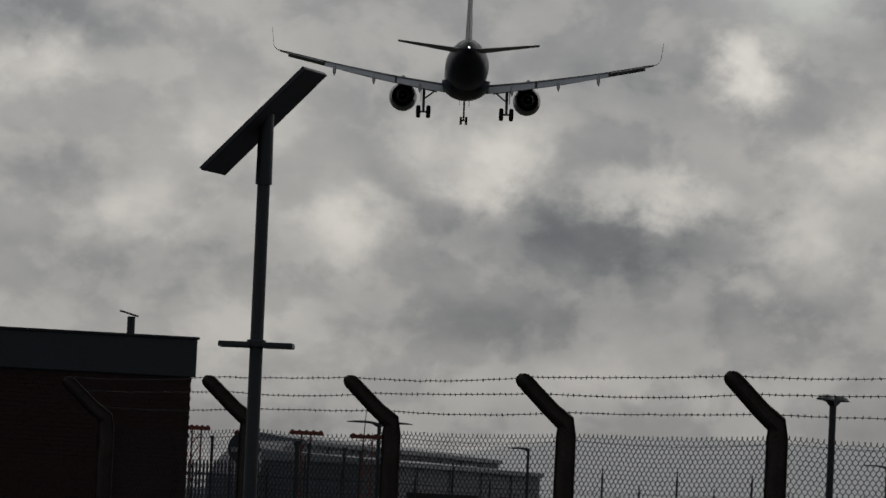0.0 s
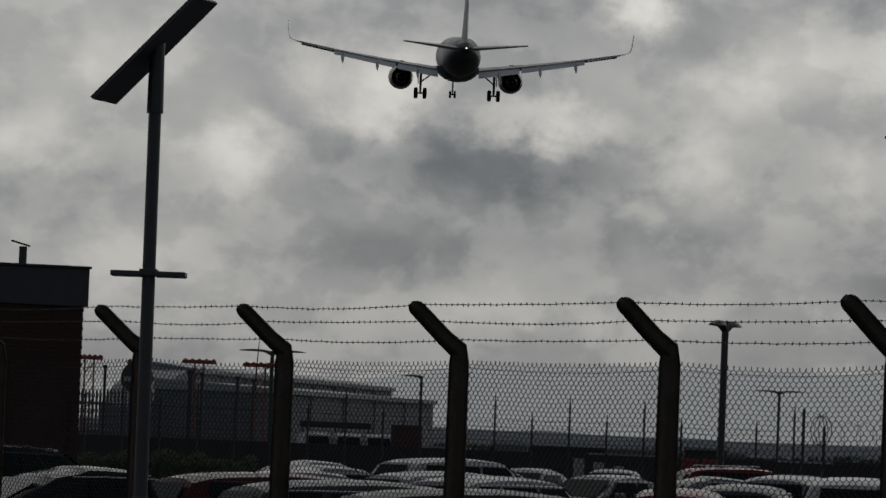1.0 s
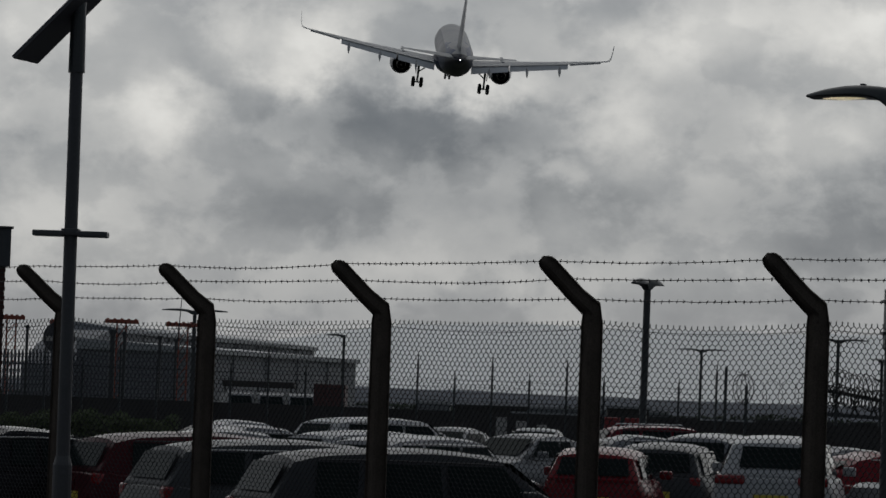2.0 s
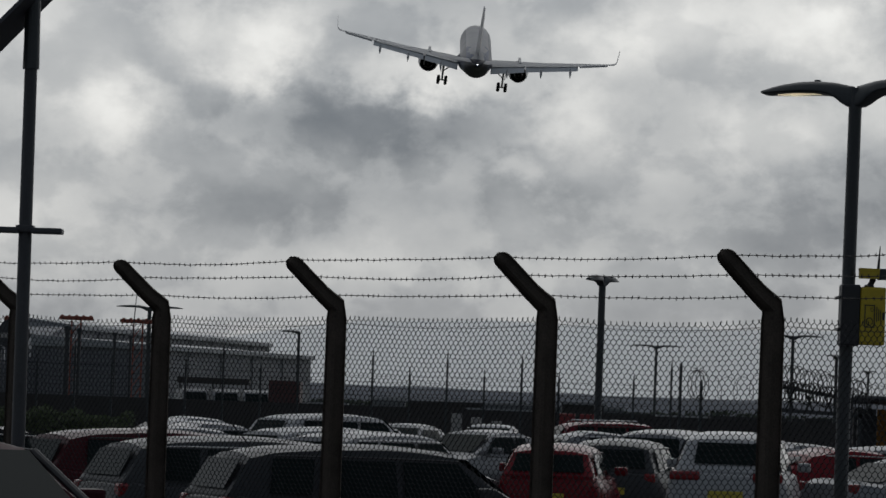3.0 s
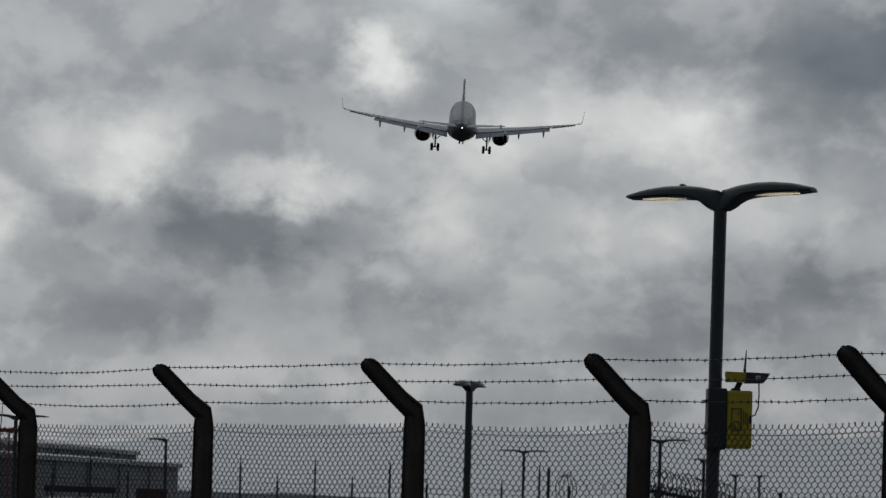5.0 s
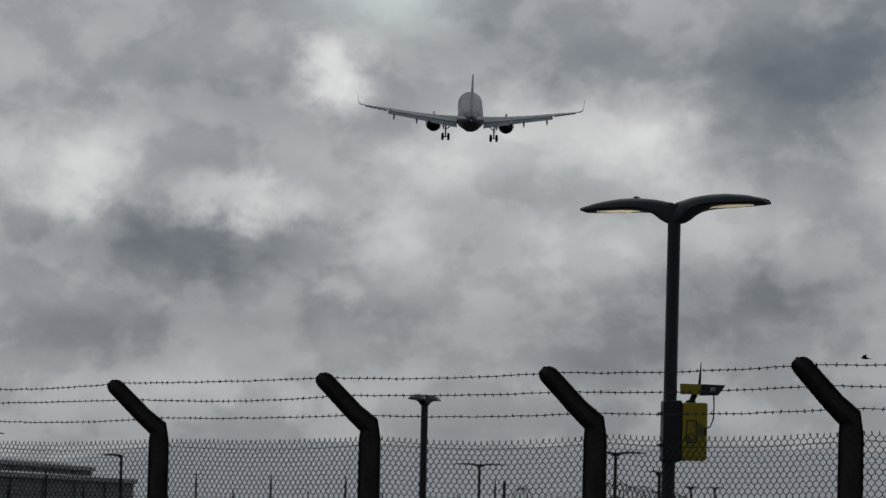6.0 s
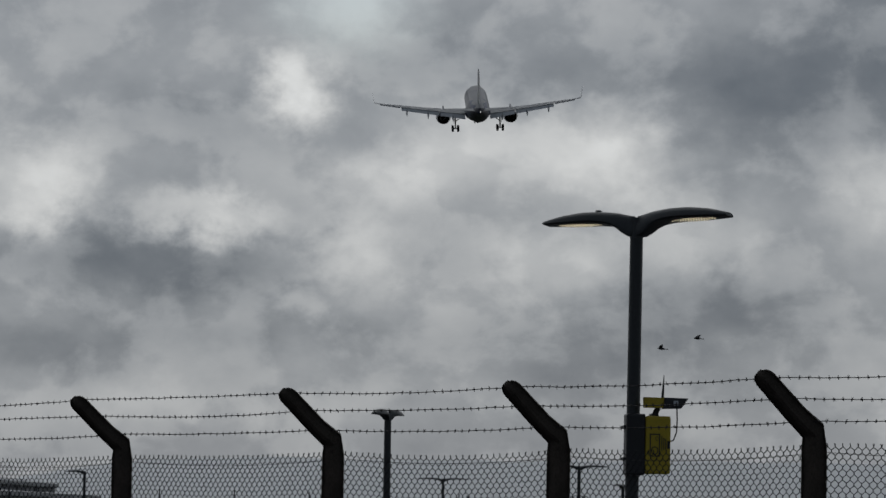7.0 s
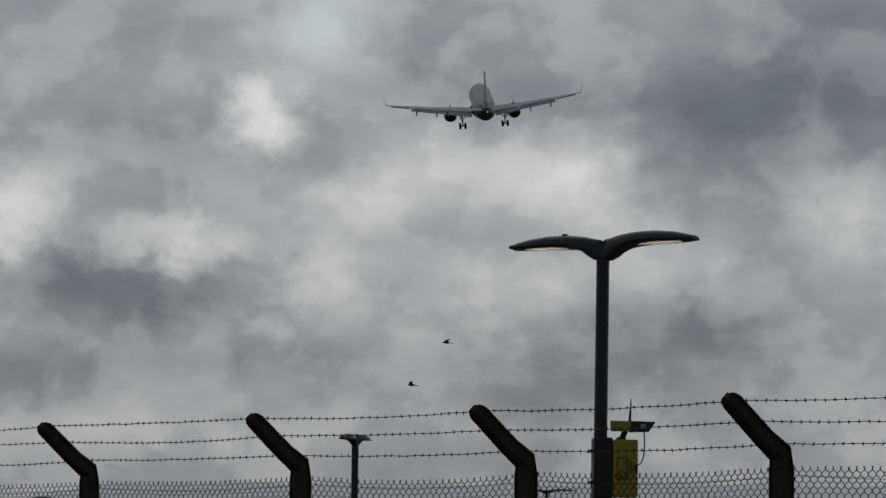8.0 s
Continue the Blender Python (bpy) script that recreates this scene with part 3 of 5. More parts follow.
def lamp_head(name, side, span, ob, led=True, deep=1.0):
    """One leaf-shaped arm: it springs from the column in a curve, swells and thins to a drooping end."""
    secs = []
    n = 18
    for k in range(n + 1):
        t = k / n
        x = side * (0.02 + t * (span - 0.02))
        hi, lo = along(ARM_TOP, t), along(ARM_LOW, t)
        hi = lo + (hi - lo) * deep
        w = 0.05 + 0.115 * math.sin(math.pi * min(1.0, 0.04 + t * 0.86)) ** 0.8
        sec = []
        for q in range(14):
            an = 2 * math.pi * q / 14
            c, s = math.cos(an), math.sin(an)
            rim = lo + (hi - lo) * 0.14
            z = rim + (hi - rim) * s if s > 0 else lo + (rim - lo) * (1 - abs(s) ** 0.35)
            sec.append((x, w * math.copysign(abs(c) ** 0.8, c), z))
        secs.append(sec)
    arm = part(name, loft(B(), secs), DARKPOLE, ob, smooth=True)
    if led:
        def lens(t):
            return 0.096 * math.sin(math.pi * min(1.0, max(0.0, (t - 0.36) / 0.54))) ** 0.6
        secs = []
        for k in range(11):
            t = 0.365 + 0.53 * k / 10
            x, z, w = side * span * t, along(ARM_LOW, t), max(0.006, lens(t))
            secs.append([(x, -w, z + 0.004), (x, w, z + 0.004), (x, w, z - 0.003), (x, -w, z - 0.003)])
        part("led_tray", loft(B(), secs), LEDTRAY, arm)
        bm = B()
        for i in range(17):
            for jj in range(5):
                t = 0.39 + 0.48 * (i + 0.5 * (jj % 2)) / 17
                x, z = side * span * t, along(ARM_LOW, t)
                y = (jj - 2) * 0.037
                if abs(y) < lens(t) - 0.008:
                    tube(bm, (x, y, z - 0.002), (x, y, z - 0.007), 0.0052, 0.004, n=6)
        tagged(part("led_array", bm, LED, arm, "warm glowing rows of small diodes"), kind="stuff")
        if side < 0:
            x = -0.42 * span
            top = along(ARM_LOW, 0.42) + (along(ARM_TOP, 0.42) - along(ARM_LOW, 0.42)) * deep
            part("light_sensor", box(B(), x - 0.026, x + 0.026, -0.03, 0.03, top - 0.006, top + 0.018, 0.006), BLACK, arm)
    return arm


def street_lamp(x, y, height, span, yaw, label, name="street_lamp", r=0.066, led=False, group="car park lamps", heads=(-1, 1), tilt=0.0, deep=1.0):
    ob = thing(name, pose(x, y, 0, 0, 0, yaw), label, "street lamp", group)
    bm = B()
    tube(bm, (0, 0, 0), (0, 0, height), r * 1.1, r, n=16)
    part("column", bm, DARKPOLE, ob)
    arms = []
    for s in heads:
        hd = lamp_head("lamp_arm", s, span / 2, ob, led, deep)
        hd.location = (0, 0, height)
        hd.rotation_euler = (0, radians(-s * tilt), 0) if not led else (radians(-5), radians(-2.0), 0)
        arms.append(hd)
    bm = B()
    tube(bm, (0, 0, height - 0.01), (0, 0, height + (0.225 if deep >= 1 else 0.19)), r * 1.05, r * 0.9, n=16)
    part("cap", bm, DARKPOLE, ob)
    return ob


near_lamp = street_lamp(3.785, 46.56, 5.06, 2.06, 0, "dark steel column with two leaf-shaped glowing lamp heads", led=True, deep=0.9)
near_lamp.rotation_euler = (0, radians(0.3), radians(-30))
for x, y, hgt, span, yaw in ((3.72, 131.93, 5.52, 1.9, 64), (11.92, 294.9, 6.2, 3.3, 4), (16.3, 232.82, 6, 3.2, 10), (19.77, 248.34, 5.3, 2.2, 60), (29.57, 341.46, 5.6, 1.9, 50), (31.34, 341.46, 5.6, 1.9, 50), (-14.12, 201.77, 5.65, 2.9, 5)):
    street_lamp(x, y, hgt, span, yaw, "slim dark twin-headed car park lamp", r=0.085 if y > 140 else 0.1, deep=0.8 if y > 140 else 1.3)
street_lamp(-11.0, 294.9, 6.25, 2.4, 0, "slim dark single-headed lamp beside the hangar", r=0.09, heads=(-1,))


def make_camera_box():
    ob = thing("camera_box", pose(3.93, 46.42, -0.015, 0, 0, 3), "yellow and black security camera box strapped to the lamp column", "security camera")
    bm = B()
    box(bm, -0.215, -0.022, -0.06, 0.17, 2.65, 3.27, 0.02)
    part("housing", bm, BLACK, ob)
    bm = B()
    box(bm, -0.02, 0.235, -0.075, 0.165, 2.665, 3.25, 0.025)
    cover = part("front_cover", bm, YELLOW, ob, "yellow front cover with camera pictogram")
    lines = [(0.02, 0.125, 3.06, 3.07), (0.02, 0.125, 2.84, 2.85), (0.02, 0.03, 2.85, 3.06), (0.115, 0.125, 2.85, 3.06), (0.14, 0.148, 2.90, 3.05), (0.16, 0.168, 2.91, 3.03), (0.18, 0.188, 2.91, 3.02), (0.2, 0.226, 2.92, 3.0)]
    for x0, x1, z0, z1 in lines:
        part("pictogram_line", box(B(), x0, x1, -0.080, -0.076, z0, z1), BLACK, cover)
    for cx, cz, rx, rz in ((0.072, 2.90, 0.036, 0.042), (0.095, 3.02, 0.016, 0.022)):
        bm = B()
        for k in range(20):
            a0, a1 = 2 * math.pi * k / 20, 2 * math.pi * (k + 1) / 20
            slab(bm, [(cx + f * rx * math.cos(a), -0.077, cz + f * rz * math.sin(a)) for f, a in ((1, a0), (1, a1), (0.78, a1), (0.78, a0))], 0.003)
        part("pictogram_ring", bm, BLACK, cover)
    bm = B()
    tube(bm, (0.06, 0.05, 3.22), (0.12, 0.05, 3.34), 0.03, n=10)
    box(bm, 0.03, 0.12, 0.0, 0.1, 3.235, 3.275, 0.01)
    part("bracket", bm, BLACK, ob)
    bm = B()
    loft(bm, [[(-0.03, -0.05, 3.335), (-0.03, 0.07, 3.335), (-0.035, 0.07, 3.44), (-0.035, -0.05, 3.44)],
              [(0.155, -0.07, 3.335), (0.155, 0.06, 3.335), (0.165, 0.06, 3.435), (0.165, -0.07, 3.435)]])
    part("camera_sleeve", bm, YELLOW, ob)
    bm = B()
    loft(bm, [[(0.157, -0.08, 3.325), (0.157, 0.065, 3.325), (0.167, 0.065, 3.438), (0.167, -0.08, 3.438)],
              [(0.33, -0.15, 3.33), (0.34, 0.02, 3.33), (0.40, 0.02, 3.43), (0.40, -0.15, 3.43)]])
    hood = part("camera_hood", bm, BLACK, ob)
    bm = B()
    box(bm, 0.25, 0.30, -0.138, -0.12, 3.355, 3.405, 0.006)
    part("lens", bm, HEADGLASS, hood)
    bm = B()
    path_tube(bm, [(0.155, 0.0, 3.43), (0.162, 0.0, 3.55), (0.168, 0.0, 3.665)], [0.016, 0.010, 0.004], 8)
    part("antenna", bm, BLACK, ob)
    bm = B()
    path_tube(bm, [(0.30, -0.02, 3.33), (0.305, -0.02, 3.22), (0.30, -0.02, 3.09), (0.27, -0.02, 3.01), (0.225, -0.02, 2.99)], 0.007, 6)
    part("cable", bm, BLACK, ob)
    for z in (2.80, 3.12):
        bm = B()
        box(bm, -0.24, -0.205, -0.02, 0.2, z, z + 0.03)
        part("strap", bm, BLACK, ob)


make_camera_box()


# ---------------------------------------------------------------- far side of the car park
def make_boundary():
    bm = B()
    box(bm, -60, 60, 152, 152.3, 0, 1.86)
    tagged(part("wall_boundary", bm, WALLDARK), "long dark boarded boundary wall behind the car park", "wall", kind="structure")
    for k in range(31):
        x = -30 + 1.22 * k
        tall = k % 2 == 0
        hgt = 3.45 if tall else 2.95
        ob = thing("security_post", pose(x, 150.5 + 0.2 * math.sin(k), 0), "thin dark steel post of the far security fence", "fence post", "far security fence posts")
        bm = B()
        box(bm, -0.035, 0.035, -0.035, 0.035, 0, hgt)
        part("upright", bm, DARKPOLE, ob)
        bm = B()
        tube(bm, (0, 0, hgt), (0.0, -0.12, hgt + 0.22), 0.02, n=5)
        part("spur", bm, DARKPOLE, ob)
    ob = thing("security_wire", pose(0, 150.48, 0), "fine grey wire strands of the far security fence", "wire fence")
    rng = random.Random(3)
    for z in (1.95, 2.2, 2.45, 2.65, 2.85):
        bm = B()
        path_tube(bm, [(-30 + 3 * k, 0, z + rng.uniform(-0.03, 0.03)) for k in range(13)], 0.008, 4)
        part("strand", bm, GALV, ob)


make_boundary()


def coil(x0, x1, y, z0, z1, rad, pitch, name="razor_wire_coil", thick=0.007):
    ob = thing(name, pose(0, 0, 0), "loose coil of grey razor wire along the fence top", "razor wire", "razor wire coils")
    rng = random.Random(int(x0 * 10))
    pts = []
    turns = max(2, int(abs(x1 - x0) / pitch))
    n = turns * 14
    for k in range(n + 1):
        t = k / n
        a = 2 * math.pi * k / 14
        rr = rad * (1 + 0.16 * math.sin(k * 0.37) + 0.05 * rng.random())
        pts.append((x0 + (x1 - x0) * t + 0.5 * rad * math.sin(a), y + 0.5 * rr * math.cos(a + 0.7), z0 + (z1 - z0) * t + rr * math.cos(a)))
    part("wire", path_tube(B(), pts, thick, 4), GALV, ob)


coil(4.52, 4.75, 93.13, 2.56, 2.56, 0.30, 0.06, thick=0.009)
coil(4.9, 6.2, 93.13, 2.5, 2.55, 0.22, 0.26, thick=0.005)
coil(6.2, 8.0, 93.13, 2.80, 2.52, 0.22, 0.09, thick=0.01)
coil(6.3, 8.1, 93.44, 2.5, 2.3, 0.2, 0.07, thick=0.012)
coil(8.0, 9.0, 93.13, 2.5, 2.4, 0.2, 0.16)
coil(9.0, 12.5, 93.13, 2.4, 2.3, 0.2, 0.3, thick=0.005)
for x, hgt in ((4.28, 2.95), (4.7, 2.6), (6.2, 2.75), (7.6, 2.5), (9.0, 2.6), (10.6, 2.5)):
    post = thing("compound_post", pose(x, 93.22, 0), "dark steel post of the inner compound fence", "fence post", "inner compound posts")
    part("upright", box(B(), -0.03, 0.03, -0.03, 0.03, 0, hgt), DARKPOLE, post)


def make_compound():
    ob = thing("compound_gantry", pose(7.1, 93.5, 0), "dark steel lattice gantry carrying razor wire", "gantry")
    part("top_rail", slab(B(), [(-0.9, 0, 2.62), (0.95, 0, 2.34), (0.95, 0, 2.26), (-0.9, 0, 2.54)], 0.08), DARKPOLE, ob)
    part("bottom_rail", slab(B(), [(-0.9, 0, 2.12), (0.95, 0, 2.06), (0.95, 0, 1.98), (-0.9, 0, 2.04)], 0.08), DARKPOLE, ob)
    for k in range(10):
        t = k / 9
        x = -0.86 + 1.76 * t
        part("lattice_bar", tube(B(), (x, 0.03, 2.05 - 0.06 * t), (x + (0.18 if k % 2 else -0.18), 0.03, 2.56 - 0.28 * t), 0.02, n=5), DARKPOLE, ob)
    for x in (-0.8, 0.85):
        part("leg", box(B(), x - 0.04, x + 0.04, 0, 0.08, 0, 2.2), DARKPOLE, ob)
    ob = thing("portal_shelter", pose(9.30, 102.4, 0), "grey steel portal shelter with rounded corners and panelled back", "shelter")
    for nm, w0, top, y0, y1, rad in (("front_portal", 0.80, 2.44, 0.0, 0.16, 0.058), ("rear_portal", 0.70, 2.36, 1.9, 2.05, 0.05)):
        ym = (y0 + y1) / 2
        pts = [(-w0, ym, 0.0), (-w0, ym, 1.2)] + [(-w0 + 0.2 - 0.2 * math.cos(a), ym, top - 0.2 + 0.2 * math.sin(a)) for a in (0, 0.4, 0.8, 1.2, math.pi / 2)]
        pts += [(-p[0], p[1], p[2]) for p in reversed(pts)]
        part(nm, path_tube(B(), pts, rad, 8), POLE, ob)
    for k in range(7):
        x = -0.6 + 0.2 * k
        part("purlin", box(B(), x - 0.02, x + 0.02, 0.1, 2.0, 2.36, 2.40), POLE, ob)
    part("roof_sheet", box(B(), -0.72, 0.72, 0.1, 2.0, 2.402, 2.43, 0.01), HANGAR, ob)
    for x in (-0.72, 0.70):
        part("side_panel", box(B(), x, x + 0.02, 0.1, 1.95, 0.1, 2.2), WALLDARK, ob)
    part("back_panel", box(B(), -0.66, -0.06, 1.86, 1.89, 0.1, 2.2), POLE, ob, "grey back panel")
    part("back_panel", box(B(), -0.04, 0.52, 1.86, 1.89, 0.1, 2.2), SKIPPAINT, ob, "orange back panel")
    ob = thing("orange_skip", pose(12.1, 102.8, 0), "large orange-yellow steel skip behind the parked cars", "skip")
    part("bin", loft(B(), [[(-1.5, 0, 0.15), (1.8, 0, 0.15), (1.8, 1.6, 0.15), (-1.5, 1.6, 0.15)], [(-1.75, -0.1, 2.12), (2.0, -0.1, 2.12), (2.0, 1.7, 2.12), (-1.75, 1.7, 2.12)]]), SKIPPAINT, ob)
    part("rim", box(B(), -1.8, 2.05, -0.15, -0.09, 2.07, 2.17, 0.01), SKIPPAINT, ob)
    for k in range(5):
        part("rib", box(B(), -1.4 + 0.75 * k, -1.32 + 0.75 * k, -0.13, -0.0, 0.5, 2.06), SKIPPAINT, ob)
    part("foot", box(B(), -1.4, 1.7, 0.1, 1.5, 0, 0.15), BLACK, ob)
    rng = random.Random(5)
    for x, w, h in ((-0.35, 0.34, 1.72), (0.28, 0.32, 1.62), (0.93, 0.3, 1.52)):
        ob = thing("stone_block", pose(x, 145.9, 0, 0, 0, rng.uniform(-6, 6)), "upright pale concrete block before the dark wall", "block", "pale blocks")
        part("block", box(B(), -w / 2, w / 2, 0, 0.3, 0, h, 0.02), STONE, ob)
    for x in (3.02, 3.62):
        ob = thing("red_barrier", pose(x, 139.69, 0), "red plastic barrier before the dark wall", "barrier", "red barriers")
        part("panel", box(B(), -0.24, 0.24, 0, 0.12, 0.2, 1.85, 0.03), BARRIER, ob)
        part("foot", box(B(), -0.25, 0.25, -0.1, 0.22, 0, 0.2, 0.03), BLACK, ob)
    ob = thing("maroon_container", pose(-11.2, 279.38, 0), "dark maroon shipping container by the hangar", "container")
    part("body", box(B(), -0.95, 0.95, 0, 5, 0, 3.2, 0.03), REDBOX, ob)
    for k in range(8):
        part("rib", box(B(), -0.9 + 0.235 * k, -0.82 + 0.235 * k, -0.04, 0, 0.15, 3.1), REDBOX, ob)


make_compound()


def make_hangar():
    ob = thing("hangar", pose(0, 0, 0), "long pale grey airport hangar with a stepped roof", "hangar")
    # back hall, receding to the right
    p, q = Vector((-31.8, 367.85, 0)), Vector((-19.1, 437.69, 0))
    nrm = Vector((-(q - p).y, (q - p).x, 0)).normalized()
    nrm = nrm if nrm.y > 0 else -nrm
    d = (q - p).normalized()

    def hall(p, q, h, depth, bay):
        d = (q - p).normalized()
        nn = Vector((-d.y, d.x, 0))
        nn = nn if nn.y > 0 else -nn
        zz = Vector((0, 0, 1))
        a = [p, q, q + nn * depth, p + nn * depth]
        bm = B()
        lo, hi = [bm.verts.new(v) for v in a], [bm.verts.new(v + zz * (h - 0.35)) for v in a]
        bridge(bm, lo, hi)
        bm.faces.new(hi)
        part("wall", bm, HANGAR, ob)
        bm = B()
        a2 = [p - d * 0.3 - nn * 0.3, q + d * 0.3 - nn * 0.3, q + d * 0.3 + nn * depth, p - d * 0.3 + nn * depth]
        lo, hi = [bm.verts.new(v + zz * (h - 0.348)) for v in a2], [bm.verts.new(v + zz * (h + (0.0 if i < 2 else 0.5))) for i, v in enumerate(a2)]
        bridge(bm, lo, hi)
        bm.faces.new(hi)
        bm.faces.new(lo[::-1])
        part("roof", bm, HANGAR_ROOF, ob)
        n = int((q - p).length / bay)
        for k in range(1, n):
            c = p + (q - p) * (k / n)
            bm = B()
            slab(bm, [c - d * 0.08 - nn * 0.12, c + d * 0.08 - nn * 0.12, c + d * 0.08 - nn * 0.12 + zz * (h - 0.4), c - d * 0.08 - nn * 0.12 + zz * (h - 0.4)], -0.1)
            part("cladding_rib", bm, HANGAR, ob)
    hall(p, q, 7.45, 4.0, 7.5)
    hall(Vector((-24.3, 353.88, 0)), Vector((-13.6, 394.24, 0)), 5.95, 10, 7.0)
    # sloping end bay
    bm = B()
    e = p - d * 13
    prof = [(0.0, 7.3), (0.35, 6.9), (0.7, 5.9), (1.0, 4.2)]
    secs = []
    for t, z in prof:
        c = p + (e - p) * t - d * 0.35
        secs.append([c, c + nrm * 4, c + nrm * 4 + Vector((0, 0, z)), c + Vector((0, 0, z))])
    part("end_bay", loft(bm, secs), HANGAR, ob)
    # parked vehicles' shed and low ranges further on
    for x, y, w, h, lab in ((9, 651.89, 26, 3.0, "long low grey shed on the far airfield"),):
        sh = thing("low_shed", pose(x, y, 0), lab, "shed", "far sheds")
        part("body", box(B(), -w / 2, w / 2, 0, 6, 0, h - 0.3), HANGAR, sh)
        part("roof", box(B(), -w / 2 - 0.2, w / 2 + 0.2, -0.2, 6.2, h - 0.298, h), HANGAR_ROOF, sh)


make_hangar()


def make_hangar_front():
    """A loading canopy on posts before the hangar wall, and vans parked beside it."""
    ob = thing("loading_canopy", pose(-18.6, 336, 0), "dark flat loading canopy before the hangar wall", "canopy")
    part("roof", box(B(), -2.6, 2.6, -1.5, 1.5, 3.05, 3.5, 0.04), WALLDARK, ob)
    for x in (-2.4, 0.0, 2.4):
        part("post", tube(B(), (x, -1.3, 0), (x, -1.3, 3.06), 0.07, n=8), DARKPOLE, ob)
    for x, y, turn in ((-19.3, 322, 12), (-17.0, 321, 8), (-14.8, 320, 6)):
        van = thing("van", pose(x, y, 0, 0, 0, turn), "white panel van parked before the hangar", "van", "vans by the hangar")
        part("body", loft(B(), [[(w * a, y0, z0 + (z1 - z0) * b) for a, b in ((-1, 0), (1, 0), (1, 0.62), (0.9, 1), (-0.9, 1), (-1, 0.62))]
                                for y0, w, z0, z1 in ((-2.5, 0.92, 0.5, 1.15), (-2.3, 0.98, 0.35, 1.25), (-1.75, 1.0, 0.3, 1.45), (-1.1, 1.0, 0.3, 2.5), (-0.6, 1.0, 0.3, 2.65), (2.5, 0.98, 0.35, 2.62))]), PAINT_VAN, van)
        part("windscreen", slab(B(), [(-0.82, -1.75, 1.52), (0.82, -1.75, 1.52), (0.76, -1.22, 2.38), (-0.76, -1.22, 2.38)], 0.03), GLASS, van)
        for side in (-1, 1):
            for yy in (-1.6, 1.6):
                part("wheel", tube(B(), (side * 0.78, yy, 0.34), (side * 1.0, yy, 0.34), 0.34, n=14), RUBBER, van)
            part("headlight", box(B(), side * 0.72 - 0.14, side * 0.72 + 0.14, -2.5, -2.38, 0.85, 1.05, 0.02), HEADGLASS, van)


make_hangar_front()


def make_far_clutter():
    rng = random.Random(21)
    for k in range(16):
        y = rng.uniform(372, 652)
        x = (-0.045 + 0.0135 * k + rng.uniform(-0.0039, 0.0039)) * y
        w, h = rng.uniform(3, 9), rng.uniform(1.9, 3.0)
        ob = thing("airfield_building", pose(x, y, 0), "small low building far out on the airfield", "building", "far airfield buildings")
        part("wall", box(B(), -w / 2, w / 2, 0, 4, 0, h - 0.25), rng.choice((HANGAR, WALLDARK, WALLDARK)), ob)
        part("roof", box(B(), -w / 2 - 0.15, w / 2 + 0.15, -0.15, 4.15, h - 0.248, h), rng.choice((HANGAR_ROOF, FELT)), ob)


make_far_clutter()


def light_mast(x, y, h, w):
    ob = thing("approach_light_mast", pose(x, y, 0), "orange lattice approach-light mast with a crossbar of lamps", "light mast", "approach light masts")
    for s in (-0.17, 0.17):
        part("leg", tube(B(), (s, 0, 0), (s, 0, h), 0.035, n=6), ORANGE, ob)
    for k in range(9):
        z = 0.4 + k * (h - 0.5) / 9
        part("brace", tube(B(), (-0.17, 0, z), (0.17, 0, z + (h - 0.5) / 9), 0.02, n=5), ORANGE, ob)
    part("crossbar", box(B(), -w / 2, w / 2, -0.06, 0.06, h - 0.02, h + 0.13, 0.02), ORANGE, ob)
    n = 5
    for k in range(n):
        xx = -w / 2 + 0.1 + k * (w - 0.2) / (n - 1)
        part("lamp", tube(B(), (xx, 0, h + 0.128), (xx, 0, h + 0.17), 0.06, 0.05, n=8), ORANGE, ob)


for x, y, h, w in ((-14.65, 170.73, 4.66, 1.25), (-12.35, 170.73, 4.62, 1.3), (-18.75, 170.73, 4.66, 1), (-17.2, 173.84, 4.6, 0.9)):
    light_mast(x, y, h, w)
for x, y, h, r in ((-15.45, 155.21, 4.15, 0.06), (-15.05, 155.21, 4, 0.05), (-13.6, 155.21, 4.05, 0.1), (-13.2, 155.21, 4, 0.06), (-16.5, 155.21, 4.1, 0.05), (-12, 155.21, 3.9, 0.06), (-17.5, 155.21, 4.2, 0.08), (-11.4, 154.43, 3.8, 0.05)):
    st = thing("steel_stake", pose(x, y, 0), "dark upright steel stake among the masts", "stake", "dark stakes")
    part("shaft", tube(B(), (0, 0, 0), (0, 0, h), r, n=8), DARKPOLE, st)
    part("head", box(B(), -r * 1.3, r * 1.3, -r * 1.3, r * 1.3, h, h + 0.12), DARKPOLE, st)
ra = thing("whip_aerial", pose(-12.0, 162.97, 0), "thin whip aerial on a stub mast", "aerial")
part("rod", path_tube(B(), [(0, 0, 0), (0, 0, 3.5), (0.12, 0, 5.6)], [0.05, 0.03, 0.012], 6), DARKPOLE, ra)


